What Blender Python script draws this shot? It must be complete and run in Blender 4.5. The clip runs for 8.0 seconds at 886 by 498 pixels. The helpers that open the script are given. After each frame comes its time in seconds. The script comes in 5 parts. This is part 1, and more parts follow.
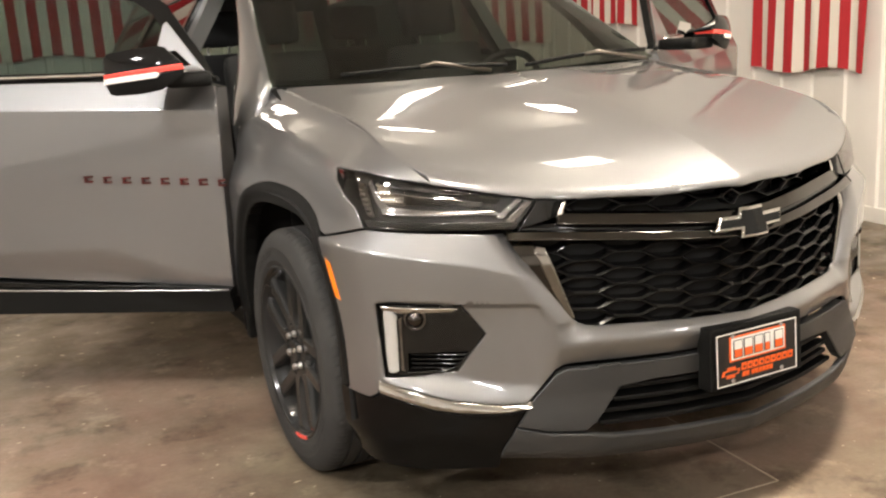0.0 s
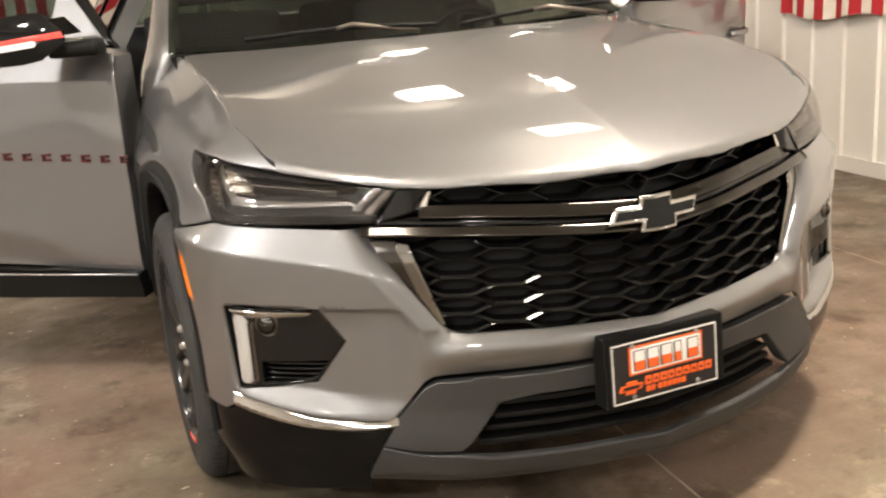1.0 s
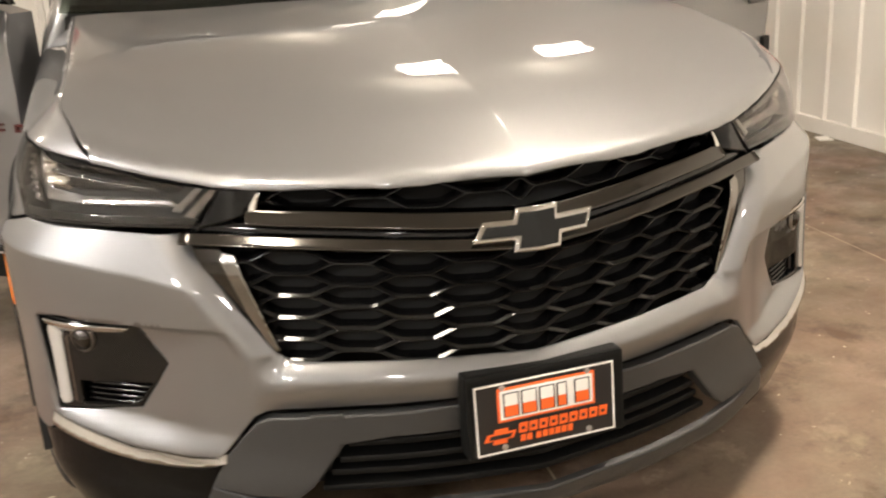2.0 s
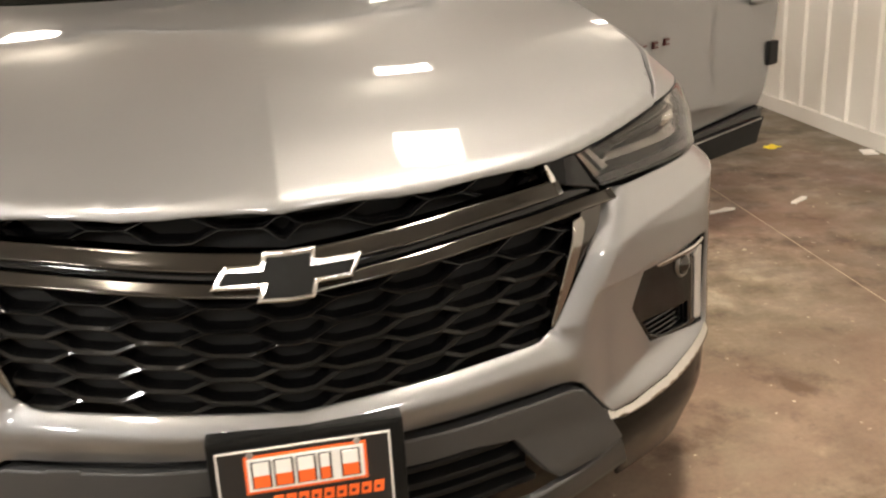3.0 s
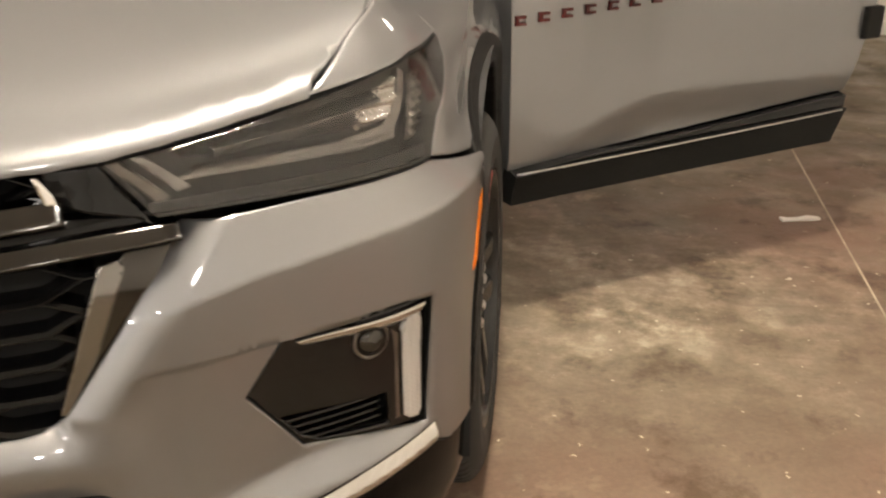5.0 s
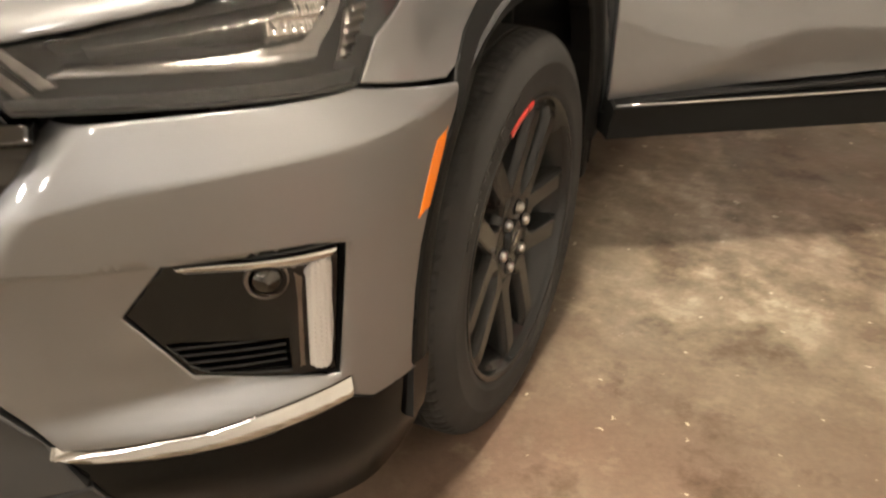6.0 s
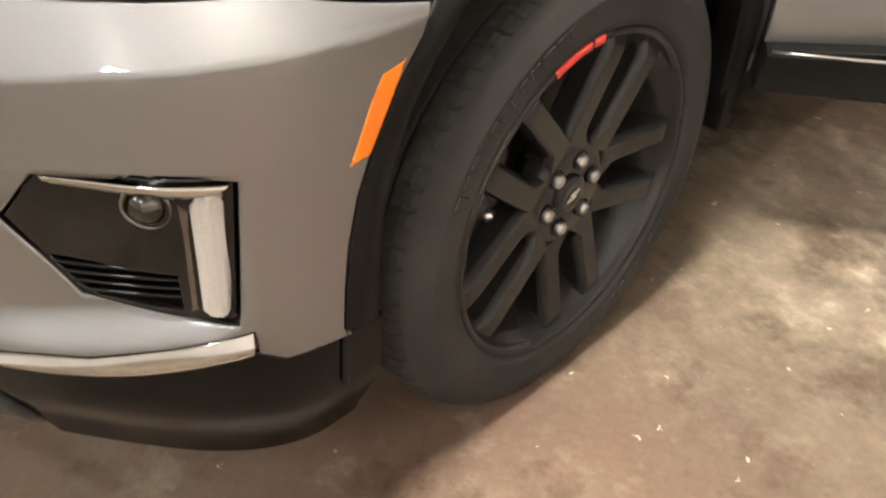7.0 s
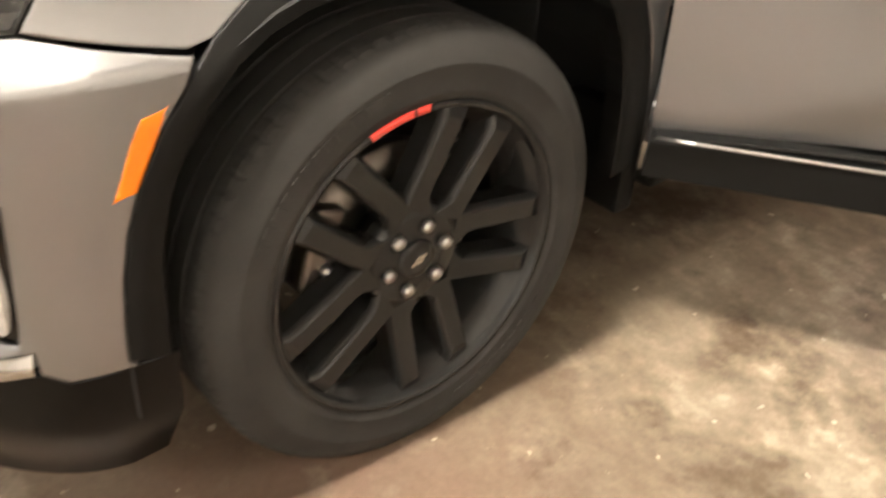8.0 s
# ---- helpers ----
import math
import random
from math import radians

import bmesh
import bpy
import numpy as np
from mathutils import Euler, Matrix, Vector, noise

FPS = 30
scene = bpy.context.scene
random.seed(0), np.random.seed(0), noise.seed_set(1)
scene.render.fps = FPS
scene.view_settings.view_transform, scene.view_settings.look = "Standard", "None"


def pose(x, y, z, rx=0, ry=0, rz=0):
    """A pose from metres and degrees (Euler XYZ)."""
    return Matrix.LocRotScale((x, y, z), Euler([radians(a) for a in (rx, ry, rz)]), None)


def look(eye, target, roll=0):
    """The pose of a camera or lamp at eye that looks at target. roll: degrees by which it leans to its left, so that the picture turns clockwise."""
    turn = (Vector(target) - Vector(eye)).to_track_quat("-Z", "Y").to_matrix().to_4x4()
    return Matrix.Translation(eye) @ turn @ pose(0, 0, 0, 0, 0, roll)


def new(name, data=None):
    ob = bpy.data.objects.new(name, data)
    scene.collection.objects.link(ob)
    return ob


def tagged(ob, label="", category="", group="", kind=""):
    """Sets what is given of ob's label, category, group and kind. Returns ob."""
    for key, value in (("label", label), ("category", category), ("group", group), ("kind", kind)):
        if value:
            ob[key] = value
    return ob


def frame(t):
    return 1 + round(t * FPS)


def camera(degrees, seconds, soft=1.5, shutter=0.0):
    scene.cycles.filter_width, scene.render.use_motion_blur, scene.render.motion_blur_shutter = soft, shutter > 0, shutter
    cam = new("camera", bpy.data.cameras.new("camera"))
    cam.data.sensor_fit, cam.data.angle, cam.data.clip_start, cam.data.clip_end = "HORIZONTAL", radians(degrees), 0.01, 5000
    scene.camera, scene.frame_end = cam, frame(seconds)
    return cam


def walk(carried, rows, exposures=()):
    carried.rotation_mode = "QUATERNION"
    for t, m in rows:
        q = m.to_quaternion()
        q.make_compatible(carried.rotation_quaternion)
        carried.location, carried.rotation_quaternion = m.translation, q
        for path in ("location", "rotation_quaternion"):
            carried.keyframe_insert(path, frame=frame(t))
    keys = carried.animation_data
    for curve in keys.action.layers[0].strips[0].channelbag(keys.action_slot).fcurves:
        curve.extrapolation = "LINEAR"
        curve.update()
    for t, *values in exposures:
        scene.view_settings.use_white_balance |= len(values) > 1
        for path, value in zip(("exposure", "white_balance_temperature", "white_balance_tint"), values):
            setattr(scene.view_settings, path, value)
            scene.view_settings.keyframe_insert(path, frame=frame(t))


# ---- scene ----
cam = camera(50.07, 8.0, soft=2.1, shutter=0.4)
PATH = [
    (0, (-1.873, -2.867, 1.367), (-0.989, -1.128, 0.926), -3.32),
    (0.5, (-1.589, -2.762, 1.382), (-0.751, -1.016, 0.883), -3.71),
    (1, (-1.245, -2.789, 1.368), (-0.525, -1.002, 0.833), -4.59),
    (1.2, (-1.131, -2.811, 1.349), (-0.433, -1.012, 0.823), -4.42),
    (2.3, (-0.462, -2.547, 1.356), (0.027, -0.717, 0.715), -3.67),
    (2.5, (-0.313, -2.571, 1.37), (0.131, -0.728, 0.731), -3.69),
    (3, (-0.017, -2.487, 1.342), (0.331, -0.621, 0.71), -3.02),
    (3.5, (0.227, -2.316, 1.348), (0.413, -0.422, 0.734), -2.16),
    (4, (0.537, -2.235, 1.334), (0.573, -0.348, 0.673), -1.65),
    (4.5, (0.803, -2.078, 1.293), (0.762, -0.211, 0.578), -1.01),
    (4.7, (0.897, -1.978, 1.282), (0.832, -0.119, 0.547), -0.40),
    (5.8, (1.427, -1.655, 1.323), (0.859, 0.01, 0.373), 0.99),
    (6, (1.453, -1.562, 1.292), (0.813, 0.049, 0.295), 1.88),
    (6.5, (1.504, -1.272, 1.249), (0.744, 0.158, 0.075), 4.51),
    (7, (1.644, -1.101, 1.255), (0.631, 0.106, 0.023), 3.38),
    (7.5, (1.902, -1.013, 1.275), (0.698, 0.052, 0.084), 2.66),
    (8, (1.97, -0.853, 1.271), (0.741, 0.279, 0.171), 3.72),
]
# The clip's camera brightens its picture towards the dark wheel.
EXPOSURES = [(0, 0.07, 6500, 10), (1.0, 0.08, 6580, 10), (4.0, 0.12, 6600, 10), (6.0, 0.31, 6750, 10), (6.5, 0.48, 6600, 10), (7.0, 0.66, 6100, 10), (7.5, 0.77, 6250, 10), (8.0, 0.92, 6480, 10)]
walk(cam, [(t, look(eye, target, roll)) for t, eye, target, roll in PATH], EXPOSURES)

# ---------- world, lamps' strengths, exposure ----------
world = bpy.data.worlds.new("world")
scene.world = world
world.use_nodes = True
world.node_tree.nodes["Background"].inputs[0].default_value = (0.9, 0.85, 0.78, 1)
world.node_tree.nodes["Background"].inputs[1].default_value = 0.02
LAMP_COLOUR = (1.0, 0.89, 0.75)
LAMP_POWER = 415.0


# ---------- materials ----------
def material(name, colour, rough=0.5, metal=0.0, coat=0.0, coat_rough=0.03, grain=0.0, grain_scale=60.0, bump=0.0,
             bump_scale=200.0, stain=0.0, stain_scale=2.0, spec=0.5):
    """A principled material with two scales of colour change and a fine relief."""
    m = bpy.data.materials.new(name)
    m.use_nodes = True
    nt = m.node_tree
    b = nt.nodes["Principled BSDF"]
    b.inputs["Base Color"].default_value = (*colour, 1)
    b.inputs["Roughness"].default_value = rough
    b.inputs["Metallic"].default_value = metal
    b.inputs["Coat Weight"].default_value = coat
    b.inputs["Coat Roughness"].default_value = coat_rough
    b.inputs["Specular IOR Level"].default_value = spec
    tc = nt.nodes.new("ShaderNodeTexCoord")
    if grain or stain:
        n1 = nt.nodes.new("ShaderNodeTexNoise")
        n1.inputs["Scale"].default_value, n1.inputs["Detail"].default_value = grain_scale, 3
        n2 = nt.nodes.new("ShaderNodeTexNoise")
        n2.inputs["Scale"].default_value, n2.inputs["Detail"].default_value = stain_scale, 6
        for n in (n1, n2):
            nt.links.new(tc.outputs["Object"], n.inputs["Vector"])
        a = nt.nodes.new("ShaderNodeMapRange")
        a.inputs["To Min"].default_value, a.inputs["To Max"].default_value = 1 - grain, 1 + grain
        c = nt.nodes.new("ShaderNodeMapRange")
        c.inputs["From Min"].default_value, c.inputs["From Max"].default_value = 0.3, 0.7
        c.inputs["To Min"].default_value, c.inputs["To Max"].default_value = 1 - stain, 1 + stain
        nt.links.new(n1.outputs["Fac"], a.inputs["Value"])
        nt.links.new(n2.outputs["Fac"], c.inputs["Value"])
        mul = nt.nodes.new("ShaderNodeMath")
        mul.operation = "MULTIPLY"
        nt.links.new(a.outputs[0], mul.inputs[0])
        nt.links.new(c.outputs[0], mul.inputs[1])
        mix = nt.nodes.new("ShaderNodeVectorMath")
        mix.operation = "SCALE"
        mix.inputs[0].default_value = colour
        nt.links.new(mul.outputs[0], mix.inputs["Scale"])
        nt.links.new(mix.outputs[0], b.inputs["Base Color"])
    if bump:
        n3 = nt.nodes.new("ShaderNodeTexNoise")
        n3.inputs["Scale"].default_value, n3.inputs["Detail"].default_value = bump_scale, 3
        nt.links.new(tc.outputs["Object"], n3.inputs["Vector"])
        bp = nt.nodes.new("ShaderNodeBump")
        bp.inputs["Strength"].default_value, bp.inputs["Distance"].default_value = bump, 0.002
        nt.links.new(n3.outputs["Fac"], bp.inputs["Height"])
        nt.links.new(bp.outputs[0], b.inputs["Normal"])
    return m


def glass(name, tint, rough=0.0, shine=0.035):
    """Thin clear glass: what passes is tinted, and the surface mirrors by Fresnel's law."""
    m = bpy.data.materials.new(name)
    m.use_nodes = True
    nt = m.node_tree
    nt.nodes.remove(nt.nodes["Principled BSDF"])
    clear, gloss = nt.nodes.new("ShaderNodeBsdfTransparent"), nt.nodes.new("ShaderNodeBsdfGlossy")
    clear.inputs["Color"].default_value = (*tint, 1)
    gloss.inputs["Roughness"].default_value = rough
    graze, mix = nt.nodes.new("ShaderNodeLayerWeight"), nt.nodes.new("ShaderNodeMixShader")
    curve, lift = nt.nodes.new("ShaderNodeMath"), nt.nodes.new("ShaderNodeMath")
    curve.operation, lift.operation = "POWER", "MULTIPLY_ADD"
    curve.inputs[1].default_value = 5.0
    lift.inputs[1].default_value, lift.inputs[2].default_value = 0.9, shine
    nt.links.new(graze.outputs["Facing"], curve.inputs[0])
    nt.links.new(curve.outputs[0], lift.inputs[0])
    nt.links.new(lift.outputs[0], mix.inputs[0])
    nt.links.new(clear.outputs[0], mix.inputs[1])
    nt.links.new(gloss.outputs[0], mix.inputs[2])
    nt.links.new(mix.outputs[0], nt.nodes["Material Output"].inputs["Surface"])
    return m


def glow(name, colour, strength):
    m = bpy.data.materials.new(name)
    m.use_nodes = True
    b = m.node_tree.nodes["Principled BSDF"]
    b.inputs["Base Color"].default_value = (*colour, 1)
    b.inputs["Emission Color"].default_value = (*colour, 1)
    b.inputs["Emission Strength"].default_value = strength
    return m


PAINT = material("silver_paint", (0.167, 0.167, 0.168), rough=0.44, metal=0.80, coat=1.0, coat_rough=0.02, grain=0.06, grain_scale=900, stain=0.02)
GLOSS_BLACK = material("gloss_black", (0.005, 0.005, 0.005), rough=0.08, spec=0.28)
DARK_CHROME = material("dark_chrome", (0.064, 0.060, 0.055), rough=0.12, metal=1.0)
CHROME = material("chrome", (0.78, 0.77, 0.75), rough=0.07, metal=1.0)
TRIM_CHROME = material("trim_chrome", (0.23, 0.22, 0.205), rough=0.13, metal=1.0, stain=0.1, stain_scale=8)
STRIP_CHROME = material("strip_chrome", (0.47, 0.455, 0.43), rough=0.10, metal=1.0, stain=0.08, stain_scale=10)
LAMP_SILVER = material("lamp_silver", (0.27, 0.265, 0.26), rough=0.24, metal=1.0, stain=0.15, stain_scale=25)
SATIN_SILVER = material("satin_silver", (0.50, 0.495, 0.485), rough=0.30, metal=1.0)
GREY_PLASTIC = material("grey_plastic", (0.024, 0.024, 0.0235), rough=0.48, grain=0.08, bump=0.25, bump_scale=700, stain=0.06)
BLACK_PLASTIC = material("black_plastic", (0.0055, 0.0055, 0.0052), rough=0.5, grain=0.1, bump=0.3, bump_scale=600, stain=0.1, spec=0.12)
SATIN_BLACK = material("satin_black", (0.0030, 0.0029, 0.0028), rough=0.10, spec=0.16, stain=0.2, stain_scale=6)
LINER = material("wheel_liner", (0.006, 0.006, 0.006), rough=0.9)
RUBBER = material("tyre_rubber", (0.032, 0.0313, 0.030), rough=0.7, spec=0.15, grain=0.1, grain_scale=150, bump=0.2, bump_scale=400, stain=0.22, stain_scale=9)
RIM_BLACK = material("rim_black", (0.016, 0.0162, 0.0160), rough=0.26, spec=0.12, coat=0.34, coat_rough=0.05, grain=0.1)
STEEL = material("steel", (0.42, 0.41, 0.4), rough=0.3, metal=1.0, grain=0.1, stain=0.15)
DARK_STEEL = material("dark_steel", (0.16, 0.14, 0.12), rough=0.45, metal=1.0, stain=0.3, stain_scale=12)
RED_PAINT = material("red_paint", (0.72, 0.05, 0.035), rough=0.35, coat=0.5)
ORANGE = material("orange_reflector", (0.80, 0.20, 0.006), rough=0.2, coat=0.35, bump=0.4, bump_scale=160)
PLATE_BLACK = material("plate_black", (0.012, 0.011, 0.011), rough=0.35, stain=0.1)
WHITE_PAINT = material("white_print", (0.8, 0.78, 0.74), rough=0.4)
ORANGE_PRINT = material("orange_print", (0.85, 0.13, 0.02), rough=0.4)
DARK_RED = material("dark_red_letters", (0.05, 0.006, 0.005), rough=0.35, spec=0.25)
SMOKE_FACE = material("smoked_lamp_face", (0.004, 0.0038, 0.0036), rough=0.05, spec=0.36, bump=0.35, bump_scale=24)
HOUSING = material("lamp_housing", (0.011, 0.0108, 0.0105), rough=0.42, spec=0.3)
SMOKE_CHROME = material("smoked_chrome", (0.17, 0.155, 0.14), rough=0.3, metal=1.0, stain=0.15, stain_scale=30)
FROST = material("lamp_diffuser", (0.46, 0.455, 0.44), rough=0.3, metal=0.4, coat=0.6)
CLOTH = material("seat_cloth", (0.012, 0.012, 0.012), rough=0.85, grain=0.2, grain_scale=300, bump=0.3)
DASH = material("dash_plastic", (0.02, 0.022, 0.021), rough=0.6, bump=0.2, bump_scale=500)
CLEAR = glass("clear_lens", (0.90, 0.89, 0.88), shine=0.034)
WINDOW = glass("window_glass", (0.36, 0.43, 0.41))
PRIVACY = glass("privacy_glass", (0.24, 0.26, 0.25))
SHIELD = glass("windscreen_glass", (0.46, 0.50, 0.46))
WALL = material("wall_metal", (0.74, 0.71, 0.66), rough=0.42, grain=0.02, stain=0.05, stain_scale=1.3, bump=0.1, bump_scale=30)
CEILING = material("ceiling_metal", (0.72, 0.70, 0.66), rough=0.6, stain=0.05)
FLAG_RED = material("flag_red", (0.40, 0.018, 0.024), rough=0.9, grain=0.12, grain_scale=400, bump=0.3, bump_scale=900)
FLAG_WHITE = material("flag_white", (0.72, 0.66, 0.58), rough=0.9, grain=0.06, grain_scale=400, bump=0.3, bump_scale=900)
LAMP_SHELL = material("lamp_shell", (0.7, 0.7, 0.7), rough=0.4)
LAMP_GLOW = glow("lamp_glow", LAMP_COLOUR, LAMP_POWER * 1.18)
DIM_GLOW = glow("dim_lamp_glow", LAMP_COLOUR, LAMP_POWER * 0.052)
FAINT_GLOW = glow("faint_lamp_glow", LAMP_COLOUR, LAMP_POWER * 0.03)
UPLIGHT_FILL_GLOW = glow("uplight_fill_glow", LAMP_COLOUR, LAMP_POWER * 0.036)
SIDE_GLOW = glow("side_lamp_glow", LAMP_COLOUR, LAMP_POWER * 0.42)
COOL_FILL_GLOW = glow("cool_fill_glow", (1.0, 0.965, 0.93), LAMP_POWER * 1.22)
SOUTH_GLOW = glow("south_lamp_glow", (1.0, 0.95, 0.90), LAMP_POWER * 0.33)
BACK_FILL_GLOW = glow("back_fill_glow", (1.0, 0.95, 0.90), LAMP_POWER * 0.09)
YELLOW = material("yellow_scrap", (0.75, 0.6, 0.02), rough=0.5)
PAPER = material("white_scrap", (0.75, 0.72, 0.68), rough=0.6)


def concrete():
    """Sealed, stained concrete: reddish and grey blotches, pale scuffs, a worn gloss."""
    m = bpy.data.materials.new("concrete")
    m.use_nodes = True
    nt = m.node_tree
    b = nt.nodes["Principled BSDF"]
    geo = nt.nodes.new("ShaderNodeNewGeometry")

    def cloud(scale, detail, rough=0.6):
        n = nt.nodes.new("ShaderNodeTexNoise")
        n.inputs["Scale"].default_value, n.inputs["Detail"].default_value, n.inputs["Roughness"].default_value = scale, detail, rough
        nt.links.new(geo.outputs["Position"], n.inputs["Vector"])
        return n.outputs["Fac"]

    def ramp(fac, stops):
        r = nt.nodes.new("ShaderNodeValToRGB")
        while len(r.color_ramp.elements) < len(stops):
            r.color_ramp.elements.new(0.5)
        for e, (at, c) in zip(r.color_ramp.elements, stops):
            e.position, e.color = at, (*c, 1)
        nt.links.new(fac, r.inputs[0])
        return r.outputs[0]

    def mixed(kind, fac, a, c):
        x = nt.nodes.new("ShaderNodeMix")
        x.data_type, x.blend_type = "RGBA", kind
        x.inputs[0].default_value = fac if isinstance(fac, float) else 0.5
        if not isinstance(fac, float):
            nt.links.new(fac, x.inputs[0])
        nt.links.new(a, x.inputs[6])
        nt.links.new(c, x.inputs[7])
        return x.outputs[2]

    base = ramp(cloud(0.9, 5), [(0.3, (0.086, 0.068, 0.048)), (0.5, (0.150, 0.121, 0.086)), (0.7, (0.240, 0.200, 0.147))])
    red = ramp(cloud(0.55, 3), [(0.3, (0.140, 0.080, 0.058)), (0.7, (0.215, 0.130, 0.097))])
    where = ramp(cloud(0.75, 4), [(0.48, (0, 0, 0)), (0.66, (0.65, 0.65, 0.65))])
    col = mixed("MIX", where, base, red)
    pale = ramp(cloud(5.5, 8, 0.7), [(0.56, (0, 0, 0)), (0.64, (0.5, 0.5, 0.5))])
    white = ramp(cloud(3.0, 2), [(0.0, (0.27, 0.225, 0.165)), (1.0, (0.36, 0.31, 0.23))])
    col = mixed("MIX", pale, col, white)
    def patch(x, y, reach, strength):
        """A mask round a place on the floor, with an uneven, cloudy edge."""
        away = nt.nodes.new("ShaderNodeVectorMath")
        away.operation = "DISTANCE"
        away.inputs[1].default_value = (x, y, 0.0)
        nt.links.new(geo.outputs["Position"], away.inputs[0])
        uneven, share = nt.nodes.new("ShaderNodeMath"), nt.nodes.new("ShaderNodeMath")
        uneven.operation, share.operation = "MULTIPLY_ADD", "MULTIPLY"
        uneven.inputs[1].default_value = 2.4
        share.inputs[1].default_value = 0.5 / (1.2 + reach)
        nt.links.new(cloud(2.2, 8, 0.7), uneven.inputs[0])
        nt.links.new(away.outputs["Value"], uneven.inputs[2])
        nt.links.new(uneven.outputs[0], share.inputs[0])
        return ramp(share.outputs[0], [(0.0, (strength,) * 3), (0.36, (strength,) * 3), (0.60, (0, 0, 0))])

    # reddish stretches of the floor
    for x, y, reach, strength in ((2.1, 1.3, 0.55, 0.75), (2.3, -1.3, 0.6, 0.9), (-2.0, -0.3, 0.8, 0.8), (1.45, -0.20, 0.55, 0.55)):
        col = mixed("MIX", patch(x, y, reach, strength), col, red)
    # pale chalky blotches beside the car, with the lamp's pool of light painted in
    lit_chalk = ramp(cloud(4.5, 9, 0.68), [(0.38, (0.15, 0.115, 0.080)), (0.48, (0.25, 0.205, 0.148)), (0.56, (0.36, 0.305, 0.225)), (0.62, (0.52, 0.455, 0.345))])
    col = mixed("MIX", patch(1.45, 0.76, 0.45, 0.95), col, lit_chalk)
    # dark blotches and painted-in shade before the passenger's tyre, plain darkening on the driver's side
    dark_floor = ramp(cloud(6, 4), [(0.3, (0.050, 0.041, 0.028)), (0.7, (0.095, 0.078, 0.053))])
    for x, y, reach, strength in ((-0.75, -0.45, 0.42, 0.75), (-0.95, 0.15, 0.35, 0.5), (1.65, 0.0, 0.42, 0.42), (1.2, -0.8, 0.35, 0.42)):
        col = mixed("MIX", patch(x, y, reach, strength), col, dark_floor)
    dark = ramp(cloud(3.2, 8, 0.65), [(0.36, (0.50, 0.46, 0.42)), (0.47, (1, 1, 1))])
    col = mixed("MULTIPLY", 1.0, col, dark)
    # small pale flecks of dried lime
    fleck = ramp(cloud(26, 3, 0.5), [(0.70, (0, 0, 0)), (0.73, (0.7, 0.7, 0.7))])
    lime = ramp(cloud(1, 1), [(0.0, (0.62, 0.56, 0.44)), (1.0, (0.62, 0.56, 0.44))])
    col = mixed("MIX", fleck, col, lime)
    grit = ramp(cloud(60, 4), [(0.3, (0.9, 0.9, 0.9)), (0.7, (1.07, 1.07, 1.07))])
    col = mixed("MULTIPLY", 1.0, col, grit)
    nt.links.new(col, b.inputs["Base Color"])
    b.inputs["Specular IOR Level"].default_value = 0.2
    rr = nt.nodes.new("ShaderNodeMapRange")
    rr.inputs["From Min"].default_value, rr.inputs["From Max"].default_value = 0.35, 0.65
    rr.inputs["To Min"].default_value, rr.inputs["To Max"].default_value = 0.28, 0.62
    nt.links.new(cloud(4, 6), rr.inputs["Value"])
    nt.links.new(rr.outputs[0], b.inputs["Roughness"])
    bp = nt.nodes.new("ShaderNodeBump")
    bp.inputs["Strength"].default_value, bp.inputs["Distance"].default_value = 0.35, 0.004
    nt.links.new(cloud(35, 8), bp.inputs["Height"])
    nt.links.new(bp.outputs[0], b.inputs["Normal"])
    return m


PAINT.node_tree.nodes["Principled BSDF"].inputs["Coat IOR"].default_value = 1.7
CONCRETE = concrete()
JOINT = material("joint_filler", (0.42, 0.36, 0.27), rough=0.8, stain=0.3, stain_scale=6)


# ---------- mesh helpers ----------
def mesh_of(name, verts, faces, mat, smooth=True):
    me = bpy.data.meshes.new(name)
    me.from_pydata([tuple(map(float, v)) for v in verts], [], [tuple(map(int, f)) for f in faces])
    me.polygons.foreach_set("use_smooth", [smooth] * len(me.polygons))
    me.materials.append(mat)
    me.update()
    return me


def part(name, me, parent=None, label="", m=None):
    ob = new(name, me)
    ob.parent = parent
    if m is not None:
        ob.matrix_basis = m
    if label:
        tagged(ob, label)
    return ob


def from_bm(name, bm, mat, smooth=False):
    bmesh.ops.recalc_face_normals(bm, faces=bm.faces)
    me = bpy.data.meshes.new(name)
    bm.to_mesh(me)
    bm.free()
    me.polygons.foreach_set("use_smooth", [smooth] * len(me.polygons))
    me.materials.append(mat)
    return me


def box(bm, centre, size, turn=None, bevel=0.0):
    """A box with bevelled edges, added to bm."""
    m = Matrix.Translation(centre) @ (turn or Matrix()) @ Matrix.Diagonal((*size, 1))
    made = bmesh.ops.create_cube(bm, size=1, matrix=m)["verts"]
    if bevel:
        edges = {e for v in made for e in v.link_edges}
        bmesh.ops.bevel(bm, geom=list(edges), offset=bevel, segments=2, profile=0.7, affect="EDGES")


